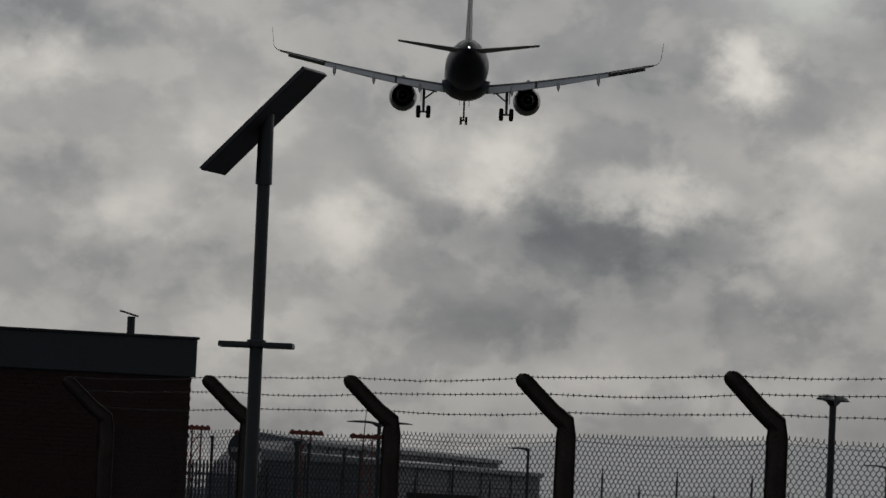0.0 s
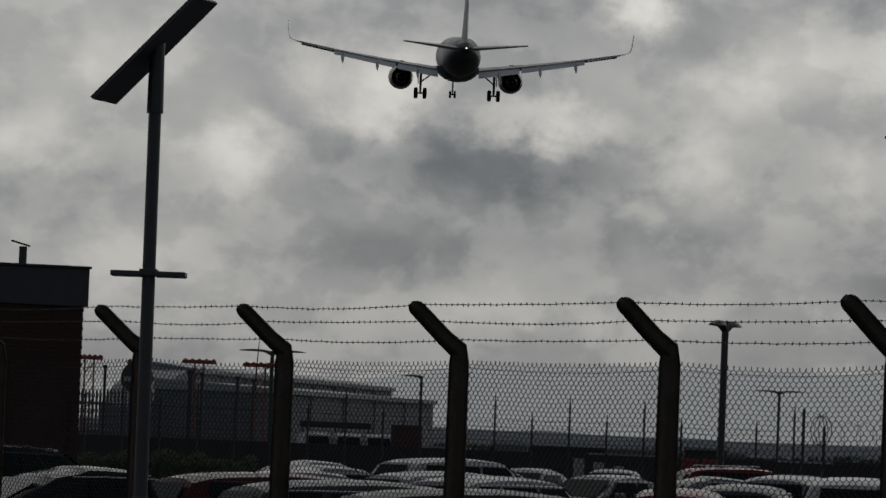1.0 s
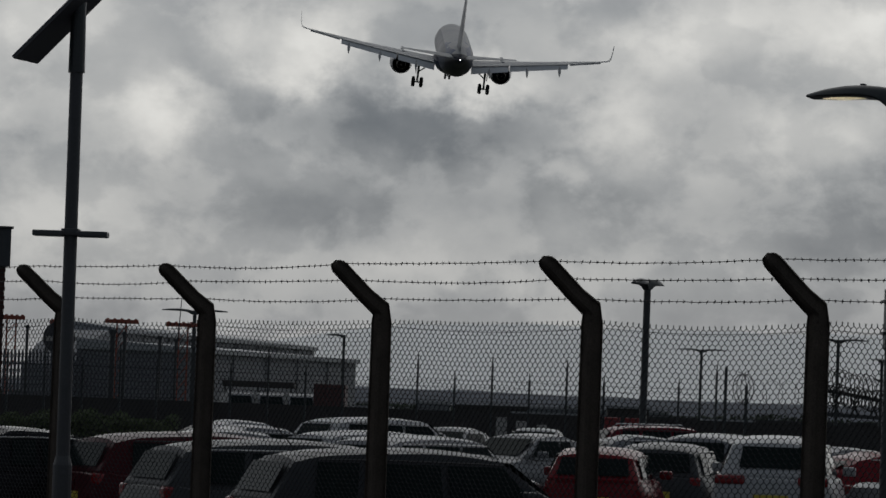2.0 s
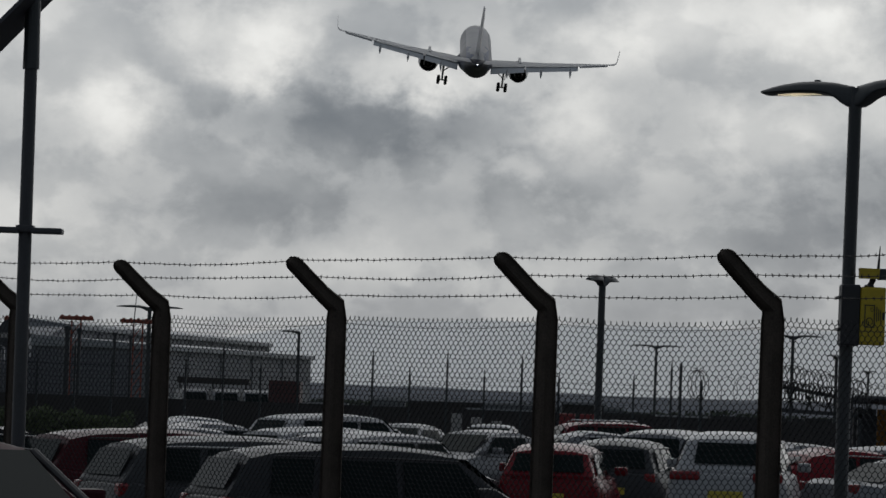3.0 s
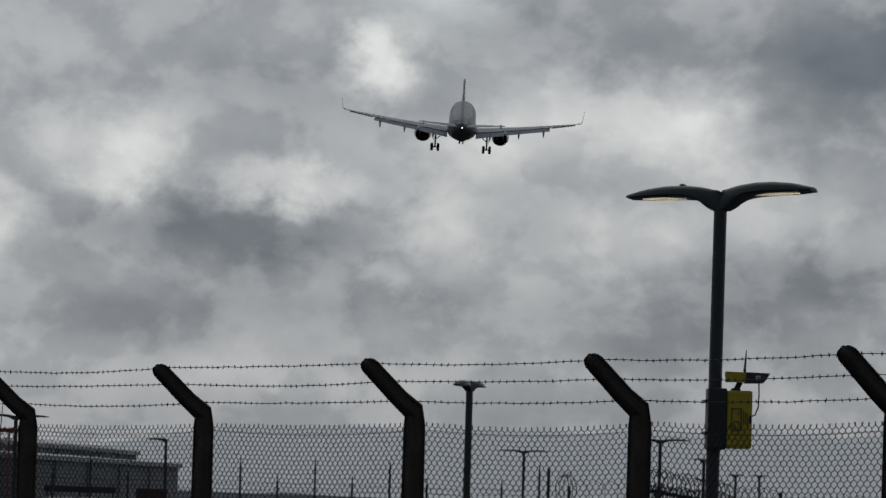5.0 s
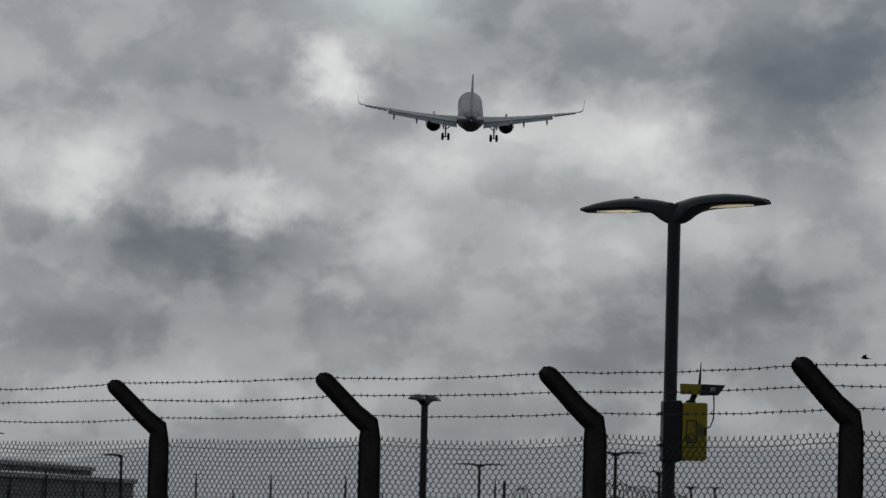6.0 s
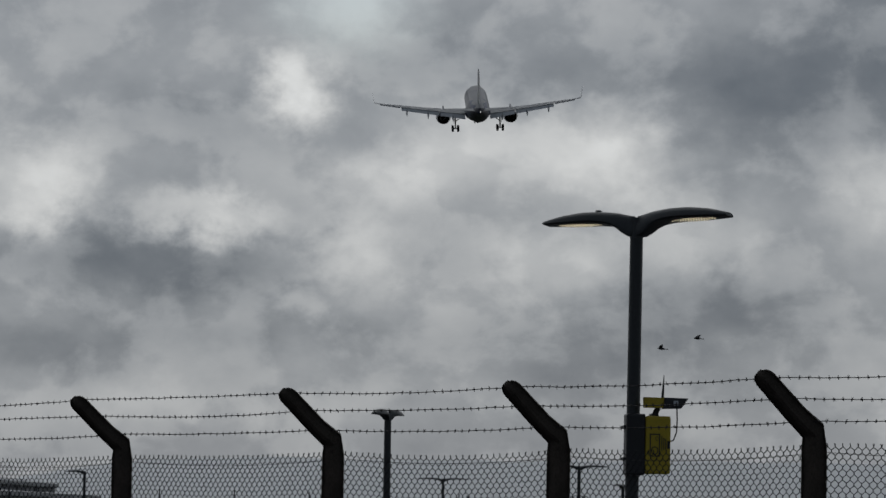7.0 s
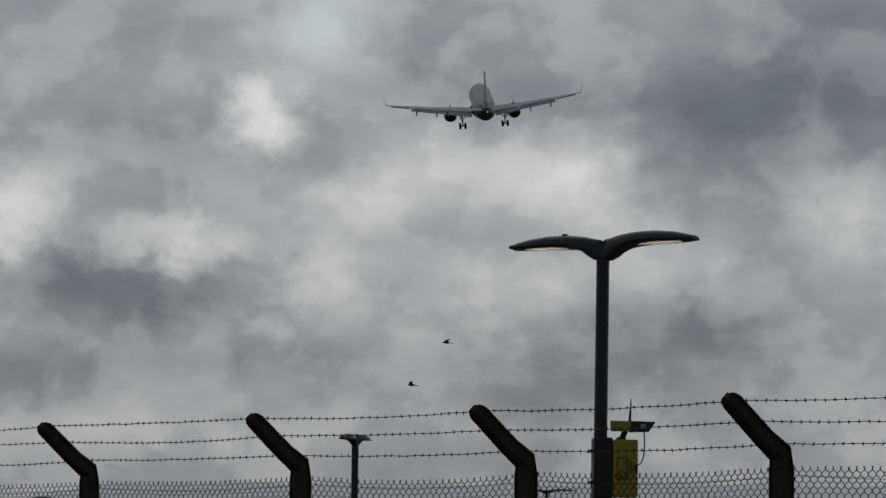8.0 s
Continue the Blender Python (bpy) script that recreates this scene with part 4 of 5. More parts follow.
def make_palisade():
    ob = thing("palisade_screen", pose(-18.2, 157.07, 0), "dark grey steel palisade screen below the light masts", "palisade fence")
    me = bpy.data.meshes.new("pale")
    bm = loft(B(), [[(-0.04, -0.012, 0), (0.04, -0.012, 0), (0.04, 0.012, 0), (-0.04, 0.012, 0)], [(-0.04, -0.012, 3.3), (0.04, -0.012, 3.3), (0.04, 0.012, 3.3), (-0.04, 0.012, 3.3)], [(-0.006, -0.01, 3.42), (0.006, -0.01, 3.42), (0.006, 0.01, 3.42), (-0.006, 0.01, 3.42)]])
    bm.to_mesh(me)
    bm.free()
    me.materials.append(PALES)
    rng = random.Random(8)
    for k in range(110):
        p = new("pale", me)
        p.parent = ob
        p.location = (-7.0 + 0.125 * k, 0, rng.uniform(-0.05, 0.0) + 0.05)
    for z in (0.5, 2.9):
        part("rail", box(B(), -7.1, 6.8, 0.016, 0.06, z, z + 0.06), DARKPOLE, ob)


make_palisade()


def make_hedge():
    rng = random.Random(11)
    ob = thing("hedge", pose(-9.2, 121.06, 0), "scrubby dark green hedge beside the car park", "hedge")
    bm = B()
    for k in range(9):
        a = rng.uniform(-4, 0.0)
        path_tube(bm, [(a, 0, 0), (a + rng.uniform(-.2, .2), rng.uniform(-.2, .2), 0.8), (a + rng.uniform(-.5, .5), rng.uniform(-.3, .3), 1.5)], [0.05, 0.035, 0.012], 6)
    part("stem", bm, WALLDARK, ob)
    verts, faces = [], []
    for k in range(9000):
        x = rng.uniform(-5, 0.4)
        top = 1.35 + 0.35 * noise.noise((x * 0.9, 0.5, 0)) + 0.22 * noise.noise((x * 3.1, 3.5, 0))
        z = top * (1 - abs(rng.gauss(0, 0.28)))
        if z < 0.02:
            continue
        y = rng.gauss(0, 0.45)
        s = rng.uniform(0.03, 0.075)
        d = Vector((rng.uniform(-1, 1), rng.uniform(-1, 1), rng.uniform(-0.4, 1))).normalized() * s
        u = d.orthogonal().normalized() * s * 0.5
        n = len(verts)
        c = Vector((x, y, z))
        verts += [c - d, c + u, c + d, c - u]
        faces.append((n, n + 1, n + 2, n + 3))
    tagged(raw("leaves", verts, faces, HEDGE, ob), kind="stuff")


make_hedge()


# ---------------------------------------------------------------- cars
PAINTS = {
    "charcoal": mat("charcoal_car_paint", (0.036, 0.038, 0.042), 0.3, metal=0.0, var=0.1, patch=0.5, spec=0.10),
    "black": mat("black_car_paint", (0.010, 0.010, 0.012), 0.2, var=0.1, patch=0.5, spec=0.10),
    "silver": mat("silver_car_paint", (0.20, 0.205, 0.215), 0.3, metal=0.45, var=0.08, patch=0.5, spec=0.18),
    "white": mat("white_car_paint", (0.37, 0.375, 0.38), 0.3, var=0.05, patch=0.5, spec=0.18),
    "red": mat("red_car_paint", (0.17, 0.008, 0.014), 0.25, var=0.1, patch=0.5, spec=0.18),
    "plum": mat("plum_brown_car_paint", (0.050, 0.010, 0.016), 0.34, metal=0.0, var=0.1, patch=0.5, spec=0.1),
    "maroon": mat("maroon_car_paint", (0.055, 0.007, 0.011), 0.28, metal=0.0, var=0.1, patch=0.5, spec=0.10),
    "grey": mat("grey_car_paint", (0.055, 0.058, 0.062), 0.3, metal=0.0, var=0.1, patch=0.5, spec=0.10),
    "wine": mat("wine_car_paint", (0.13, 0.012, 0.02), 0.25, metal=0.2, var=0.1, patch=0.5, spec=0.18),
}
# nose, bonnet back, roof front, roof back, tail top, tail (along the car), and their heights
SHAPES = {
    "hatch": dict(length=4.1, width=1.74, height=1.47, belt=0.93, cowl=1.02, roof_f=0.32, roof_b=-1.68, tail=-1.97, deck=0.98, nose=0.68),
    "small_hatch": dict(length=3.75, width=1.66, height=1.39, belt=0.88, cowl=0.92, roof_f=0.25, roof_b=-1.5, tail=-1.84, deck=0.92, nose=0.64),
    "saloon": dict(length=4.55, width=1.78, height=1.45, belt=0.93, cowl=1.05, roof_f=0.28, roof_b=-1.0, tail=-1.75, deck=1.02, nose=0.68),
    "suv": dict(length=4.5, width=1.86, height=1.67, belt=1.06, cowl=1.12, roof_f=0.4, roof_b=-1.75, tail=-2.15, deck=1.08, nose=0.82),
    "crossover": dict(length=4.7, width=1.82, height=1.50, belt=0.94, cowl=1.42, roof_f=0.46, roof_b=-0.95, tail=-2.02, deck=1.0, nose=0.72),
    "mpv": dict(length=4.4, width=1.8, height=1.62, belt=0.98, cowl=1.35, roof_f=0.5, roof_b=-1.8, tail=-2.12, deck=1.0, nose=0.75),
}


def car_shape(kind):
    s = SHAPES[kind]
    hl, hw, H0, belt = s["length"] / 2, s["width"] / 2, s["height"], s["belt"]
    ys, yf, yb, yt = s["cowl"], s["roof_f"], s["roof_b"], s["tail"]
    wb, wr = hw * 0.93, hw * 0.70

    def half(z, y=-0.4):
        """Half the cabin's width at the height z and the place y along the car: it leans in upwards and draws in to both ends."""
        t = max(0.0, min(1.0, (z - belt) / (H0 - belt)))
        return (wb + (wr - wb) * (0.75 * t + 0.25 * t * t)) * (1 - 0.045 * (y + 0.4) ** 2)
    return s, hl, hw, H0, belt, ys, yf, yb, yt, half


def smooth_top(pts, y):
    for (y0, z0), (y1, z1) in zip(pts, pts[1:]):
        if y1 <= y <= y0:
            t = (y0 - y) / (y0 - y1)
            return z0 + (z1 - z0) * t
    return pts[-1][1]


def car(x, y, heading, kind, paint, label, rails=False, name="car", group="parked cars"):
    """heading: degrees, 0 points away along +y. The car's nose is at its own +y."""
    s, hl, hw, H0, belt, ys, yf, yb, yt, half = car_shape(kind)
    P = PAINTS[paint]
    ob = thing(name, pose(x, y, 0, 0, 0, heading), label, "car", group)
    # lower body
    prof = [(hl, s["nose"] - 0.12), (hl - 0.12, s["nose"] + 0.02), (hl - 0.45, s["nose"] + 0.13), (ys, belt + 0.03), (ys - 0.3, belt), (yt + 0.25, belt + 0.02), (-hl + 0.2, s["deck"]), (-hl + 0.05, s["deck"] - 0.08), (-hl, s["deck"] - 0.3)]
    stations = sorted({p[0] for p in prof} | {hl - 0.25, (ys + hl - 0.45) / 2, 0.0, -0.7, -1.3}, reverse=True)
    secs = []
    for yy in stations:
        zt = smooth_top(prof, yy)
        end = min(1.0, (hl - abs(yy)) / 0.45)
        w = hw * (0.80 + 0.20 * math.sqrt(max(0, end)))
        zl = 0.20 + 0.12 * (1 - end)
        sec = []
        for fx, fz in ((0.5, 0), (0.90, 0.02), (0.97, 0.15), (1.0, 0.45), (0.985, 0.70), (0.93, 0.92), (0.80, 0.99), (0.4, 1.02)):
            sec.append((w * fx, yy, zl + (zt - zl) * fz))
        secs.append(sec + [(-a, b, c) for a, b, c in reversed(sec)])
    body = part("body", loft(B(), secs), P, ob, smooth=True, crease=0.6)
    # cabin
    top = [(ys, belt + 0.01), (yf + 0.12, H0 - 0.085), (yf, H0 - 0.045), (yf - 0.35, H0 - 0.008), (yf - 0.8, H0), (yb + 0.35, H0 - 0.042), (yb, H0 - 0.11), (yb - 0.06, H0 - 0.145), (yt, belt + 0.02)]
    dense = []
    for k in range(len(top) - 1):
        p0, p1, p2, p3 = top[max(k - 1, 0)], top[k], top[k + 1], top[min(k + 2, len(top) - 1)]
        for q in range(4):
            t = q / 4
            dense.append(tuple(0.5 * (2 * b + (c - a) * t + (2 * a - 5 * b + 4 * c - d) * t * t + (3 * b - a - 3 * c + d) * t ** 3) for a, b, c, d in zip(p0, p1, p2, p3)))
    dense.append(top[-1])
    dense = [dense[0]] + [p for o, p in zip(dense, dense[1:]) if p[0] < o[0] - 0.004]
    secs = []
    for yy, zt in dense:
        w0, wt = half(belt, yy) - 0.012, half(zt, yy) - 0.012
        crown = 0.055 if zt > belt + 0.2 else 0.0
        sec = [(w0, yy, belt - 0.03)]
        sec += [(w0 + (wt + 0.02 - w0) * 0.5, yy, belt + (zt - belt) * 0.45), (wt + 0.015, yy, zt - min(0.09, (zt - belt) * 0.3)), (wt - 0.012, yy, zt - min(0.05, (zt - belt) * 0.2)), (wt - 0.06, yy, zt - crown * 0.85), (wt - 0.2, yy, zt - crown * 0.3), (wt - 0.4, yy, zt - crown * 0.08), (0.0, yy, zt)]
        secs.append(sec + [(-a, b, c) for a, b, c in reversed(sec[:-1])])
    part("cabin", loft(B(), secs), P, ob, smooth=True, crease=0.6)
    # glazing, a little proud of the cabin
    off = 0.015

    def glass(nm, pts, thick=0.006):
        bm = slab(B(), pts, thick)
        return part(nm, bm, GLASS, ob)
    z0, z1 = belt + 0.05, H0 - 0.12
    ya = ys - (ys - yf - 0.12) * 0.06
    yfr = yf + 0.185
    sl = Vector((0, H0 - 0.085 - belt, ys - yf - 0.12)).normalized() * 0.014
    glass("windscreen", [(half(z0, ya) - 0.12, ya + sl.y, z0 + sl.z), (-half(z0, ya) + 0.12, ya + sl.y, z0 + sl.z), (-half(z1, yfr) + 0.08, yfr + sl.y, z1 + sl.z), (half(z1, yfr) - 0.08, yfr + sl.y, z1 + sl.z)][::-1])
    if kind == "crossover":
        for side in (1, -1):
            bm = path_tube(B(), [(side * (half(z0) - 0.10), ya + sl.y, z0 + sl.z - 0.01), (side * (half(z1) - 0.065), yfr + sl.y, z1 + sl.z - 0.01)], 0.034, 8)
            part("windscreen_pillar", bm, BLACK, ob)
    zr0, zr1 = belt + (0.12 if kind == "suv" else 0.07), H0 - 0.18
    inset = 0.24 if kind == "suv" else 0.13
    t0, t1 = (zr0 - belt - 0.02) / (H0 - 0.15 - belt), (zr1 - belt - 0.02) / (H0 - 0.15 - belt)
    yr0, yr1 = yt + (yb - 0.06 - yt) * t0, yt + (yb - 0.06 - yt) * t1
    glass("rear_window", [(half(zr0, yr0) - inset, yr0 - 0.025, zr0 + 0.01), (-half(zr0, yr0) + inset, yr0 - 0.025, zr0 + 0.01), (-half(zr1, yr1) + inset * 0.85, yr1 - 0.025, zr1 + 0.01), (half(zr1, yr1) - inset * 0.85, yr1 - 0.025, zr1 + 0.01)])
    zs0, zs1 = belt + 0.045, H0 - (0.125 if kind == "crossover" else 0.155)
    for side in (1, -1):
        a1 = ys - (ys - yf) * (zs1 - belt) / (H0 - belt) - 0.13
        cuts = [(ys - 0.32, a1, -0.18, -0.18), (-0.26, -0.26, yb * 0.62, yb * 0.62 + 0.05)]
        if kind not in ("saloon", "crossover"):
            cuts.append((yb * 0.62 - 0.09, yb * 0.62 - 0.04, yt + 0.42, yb + 0.18))
        for k, (f0, f1, b0, b1) in enumerate(cuts):
            pts = [(side * (half(z, y) + off), y, z) for y, z in ((f0, zs0), (f1, zs1), (b1, zs1), (b0, zs0))]
            mid = [(side * (half((zs0 + zs1) / 2, (a[1] + b[1]) / 2) + off), (a[1] + b[1]) / 2, (zs0 + zs1) / 2) for a, b in ((pts[0], pts[1]), (pts[2], pts[3]))]
            bm = B()
            poly = [pts[0], mid[0], pts[1], pts[2], mid[1], pts[3]]
            va = [bm.verts.new(p) for p in poly]
            vb = [bm.verts.new((p[0] - side * 0.008, p[1], p[2])) for p in poly]
            bridge(bm, va, vb)
            bm.faces.new((va[0], va[1], va[4], va[5]))
            bm.faces.new((va[1], va[2], va[3], va[4]))
            part("side_window", bm, GLASS, ob)
        # trim, mirror, lamps
        bm = path_tube(B(), [(side * (half(zs1 + 0.02, y) + 0.012), y, zs1 + dz) for y, dz in ((a1 + 0.02, 0.018), (0.5 * a1, 0.026), ((yf + yb) / 2, 0.03), (yb + 0.5, 0.024), (yb + 0.2, 0.018))], 0.010, 5)
        part("window_trim", bm, CHROME if paint in ("silver", "white", "grey") or kind == "saloon" else BLACK, ob)
        m0 = side * (half(belt) + 0.14)
        bm = box(B(), m0 - 0.10, m0 + 0.10, ys - 0.52, ys - 0.36, belt + 0.02, belt + 0.16, 0.035)
        part("door_mirror", bm, BLACK if paint in ("charcoal", "black") else P, ob)
        bm = box(B(), side * hw * 0.78 - 0.13, side * hw * 0.78 + 0.10, hl - 0.24, hl - 0.035, s["nose"] - 0.10, s["nose"] + 0.035, 0.03)
        part("headlight", bm, HEADGLASS, ob)
        if kind == "suv":
            xs = sorted((side * hw * 0.42, side * hw * 0.90))
            bm = box(B(), xs[0], xs[1], -hl + 0.01, -hl + 0.20, s["deck"] - 0.15, s["deck"] - 0.01, 0.04)
        else:
            bm = box(B(), side * hw * 0.76 - 0.10, side * hw * 0.76 + 0.075, -hl + 0.035, -hl + 0.16, s["deck"] - 0.20, s["deck"] - 0.05, 0.03)
        part("tail_light", bm, TAILRED, ob)
        if rails:
            bm = path_tube(B(), [(side * (half(H0) + 0.0), yf - 0.25, H0 - 0.03), (side * (half(H0) + 0.0), yf - 0.35, H0 + 0.035), (side * half(H0), yb + 0.4, H0 + 0.015), (side * half(H0), yb + 0.28, H0 - 0.05)], 0.016, 6)
            part("roof_rail", bm, CHROME, ob)
        for yy in (hl - 0.82, -hl + 0.78):
            wheel = part("wheel", tube(B(), (side * (hw - 0.20), yy, 0.31), (side * (hw - 0.012), yy, 0.31), 0.31, n=22), RUBBER, ob)
            rim = part("rim", tube(B(), (side * (hw - 0.02), yy, 0.31), (side * (hw - 0.002), yy, 0.31), 0.20, n=18), CHROME, wheel)
    part("number_plate", box(B(), -0.26, 0.26, -hl - 0.012, -hl + 0.02, s["deck"] - 0.40, s["deck"] - 0.29), PLATE_Y, ob)
    part("rear_bumper", box(B(), -hw * 0.86, hw * 0.86, -hl - 0.02, -hl + 0.2, 0.34, 0.52, 0.05), BLACK if paint == "charcoal" else P, ob)
    part("grille", box(B(), -hw * 0.45, hw * 0.45, hl - 0.06, hl + 0.004, s["nose"] - 0.24, s["nose"] - 0.11, 0.02), BLACK, ob)
    part("aerial", tube(B(), (0, yb + 0.15, H0 - 0.06), (0, yb - 0.05, H0 + 0.16), 0.006, n=5), BLACK, ob)
    return ob


CARS = [
    (-0.68, 45.63, -70, "hatch", "charcoal", "charcoal grey hatchback parked close behind the fence", False),
    (-2.16, 50.75, -66, "hatch", "grey", "grey hatchback with red tail lamps parked beside another", False),
    (-3.65, 58.05, -62, "hatch", "maroon", "dark maroon hatchback parked behind a grey one", False),
    (-6.1, 58.36, -60, "saloon", "black", "black saloon parked near the hut", False),
    (-8.4, 67.05, -62, "suv", "black", "black off-roader parked in the shade of the hut", False),
    (-2.5, 93.9, -50, "suv", "white", "white estate car with dark rear window in a far row", False),
    (-2.1, 79.16, -52, "hatch", "white", "white hatchback with a dark rear spoiler", False),
    (-6.4, 110.2, -62, "saloon", "white", "white saloon at the end of the far row", False),
    (-4.7, 86.14, -62, "saloon", "silver", "silver saloon parked in the middle row", False),
    (-4.3, 71.4, -62, "saloon", "silver", "silver saloon parked behind the maroon hatchback", False),
    (-1.6, 116.41, 160, "saloon", "silver", "silver saloon facing the fence in the far row", False),
    (-1.15, 69.84, -40, "hatch", "silver", "silver hatchback with a dark glass roof panel", False),
    (0.72, 136.59, 172, "saloon", "white", "white saloon facing the fence in the far row", False),
    (0.30, 96.23, 140, "saloon", "silver", "silver saloon with low bonnet facing the road", False),
    (1.47, 71.9, -7, "small_hatch", "red", "bright red hatchback seen from its tail", False),
    (2.62, 76.0, -9, "hatch", "grey", "grey hatchback parked beside the red one", False),
    (4.3, 124.17, -75, "suv", "wine", "wine red estate with roof rails in the far row", True),
    (4.11, 70.2, -7, "suv", "white", "white off-roader with wrap-around tail lamps", False),
    (3.2, 110.2, -70, "saloon", "silver", "silver saloon half hidden in the middle row", False),
    (6.5, 88.47, -62, "saloon", "silver", "silver saloon parked beside the white off-roader", False),
    (6.3, 76.0, -66, "saloon", "red", "red saloon parked near the lamp column", False),
    (8.6, 86.92, -62, "hatch", "silver", "silver hatchback near the orange skip", False),
    (7.3, 69.0, -62, "saloon", "silver", "silver saloon parked near the lamp column", False),
    (3.95, 88.0, -15, "mpv", "silver", "silver people carrier with a dark rear window", False),
    (10.4, 80.71, -60, "hatch", "black", "black hatchback at the end of the row", False),
    (-2.9, 103.99, 150, "hatch", "silver", "silver hatchback facing the fence in the far row", False),
]
for row in CARS:
    car(*row[:6], rails=row[6])
passing_car = car(-2.0, 34.0, 0, "crossover", "plum", "dark plum saloon driving along the road before the fence", name="passing_car", group="")


# ---------------------------------------------------------------- airliner
def airfoil(le, te, z, thick, x, up=None):
    """A ring of 10 points round a wing section at span x."""
    c = le - te
    pts = []
    for u, t in ((0, 0), (0.03, 0.35), (0.12, 0.72), (0.32, 1.0), (0.65, 0.62), (1.0, 0.04), (0.98, -0.04), (0.65, -0.30), (0.3, -0.55), (0.1, -0.42)):
        y, h = le - c * u, thick * t
        if up is None:
            pts.append((x, y, z + h - 0.04 * c * (1 - u)))
        else:
            pts.append((x + up[0] * h, y, z + up[1] * h))
    return pts


def make_airliner():
    ob = thing("airliner", pose(0, 300, 45), "twin-engined white airliner with navy belly, flaps and wheels down", "airliner")
    R = 1.98
    secs = []
    for y, r, zc, zr in ((17.0, 0.05, -0.55, 0.05), (16.7, 0.5, -0.5, 0.5), (16.0, 1.0, -0.38, 0.98), (15.0, 1.45, -0.2, 1.45), (13.5, 1.82, -0.05, 1.85), (12.0, 1.96, 0, 2.05), (10, R, 0, 2.07), (6, R, 0, 2.07), (0, R, 0, 2.07), (-6, R, 0, 2.07), (-9, 1.96, 0.02, 2.05), (-11.5, 1.84, 0.14, 1.93), (-14, 1.56, 0.42, 1.63), (-16.5, 1.14, 0.76, 1.22), (-18.8, 0.66, 1.0, 0.74), (-20.2, 0.32, 1.02, 0.40), (-20.6, 0.16, 1.0, 0.2)):
        secs.append([(r * math.cos(2 * math.pi * k / 28), y, zc + zr * math.sin(2 * math.pi * k / 28)) for k in range(28)])
    fus = part("fuselage", loft(B(), secs), FUSELAGE, ob, "white fuselage with navy belly", smooth=True)
    bm = B()
    secs = []
    for y, w, zb in ((8.0, 0.6, -2.0), (6.0, 1.75, -2.35), (3, 2.2, -2.62), (-2, 2.2, -2.62), (-4.5, 1.7, -2.4), (-6.5, 0.5, -2.0)):
        secs.append([(w * math.cos(a), y, -1.0 + (zb + 1.0) * abs(math.sin(a)) * (1 if math.sin(a) < 0 else 0.0)) for a in (2 * math.pi * k / 20 for k in range(20))])
    part("belly_fairing", loft(bm, secs), FUSELAGE, ob, smooth=True)
    bm = B()
    tube(bm, (0, -20.55, 1.0), (0, -20.72, 1.0), 0.06, 0.035, n=10)
    part("tail_light", bm, TAILWHITE, ob)
    part("exhaust_pipe", tube(B(), (0, -20.3, 1.12), (0, -20.68, 1.12), 0.14, n=12), NOZZLE, ob)

    def plan(x):
        """Leading edge, trailing edge, height and thickness of the wing at x."""
        t = (x - 1.9) / (17.0 - 1.9)
        le = 5.2 - (x - 1.9) * 0.515
        te = -2.1 + 0.2 * min(1, (x - 1.9) / 4.5) if x < 6.4 else -1.9 - (x - 6.4) * 0.235
        z = -1.36 + 2.40 * (0.72 * t + 0.28 * t * t)
        th = 0.62 * (1 - t) + 0.12
        return le, te, z, th
    for side in (-1, 1):
        secs = []
        for x in (1.2, 1.9, 3.5, 5.0, 6.4, 8.5, 10.5, 12.5, 14.5, 16.0, 17.0):
            le, te, z, th = plan(x)
            secs.append([(side * a, b, c) for a, b, c in airfoil(le, te, z, th * 0.62, x)])
        wing = part("wing", loft(B(), secs), WINGGREY, ob, smooth=True)
        # upswept wing tip
        le, te, z, th = plan(17.0)
        secs = []
        for k in range(8):
            a = math.pi / 2 * min(1, k / 4) * 0.93
            ext = max(0, k - 4) * 0.48
            xx = 17.0 + 0.62 * math.sin(a) + ext * 0.10
            zz = z + 0.62 * (1 - math.cos(a)) + ext
            sh = 1 - 0.085 * k
            l2 = le - 0.26 * k
            t2 = max(te - 0.14 * k, -10)
            secs.append([(side * p[0], p[1], p[2]) for p in airfoil(l2, min(t2, l2 - 0.55), zz, 0.05 * sh, xx, (-math.sin(a), math.cos(a)))])
        part("sharklet", loft(B(), secs), WINGGREY, ob, smooth=True)
        # flaps drooped behind the trailing edge, and the aileron
        for nm, x0, x1, chord, droop, gap in (("flap", 2.1, 6.3, 1.35, 34, 0.05), ("flap", 6.5, 12.9, 1.05, 34, 0.05), ("aileron", 13.1, 16.5, 0.55, 12, 0.02)):
            secs = []
            for x in (x0, x1):
                le, te, z, th = plan(x)
                a = radians(droop)
                c0 = Vector((side * x, te + 0.30, z - 0.03 - gap * 0.4))
                ch = chord * (1.0 if x == x0 else 0.8)
                d = Vector((0, -math.cos(a), -math.sin(a)))
                n = Vector((0, -math.sin(a), math.cos(a)))
                secs.append([c0 + n * 0.02, c0 + d * ch * 0.3 + n * 0.11, c0 + d * ch, c0 + d * ch * 0.5 - n * 0.04, c0 + d * ch * 0.1 - n * 0.08])
            part(nm, loft(B(), secs), FLAPGREY if nm == "flap" else WINGGREY, ob)
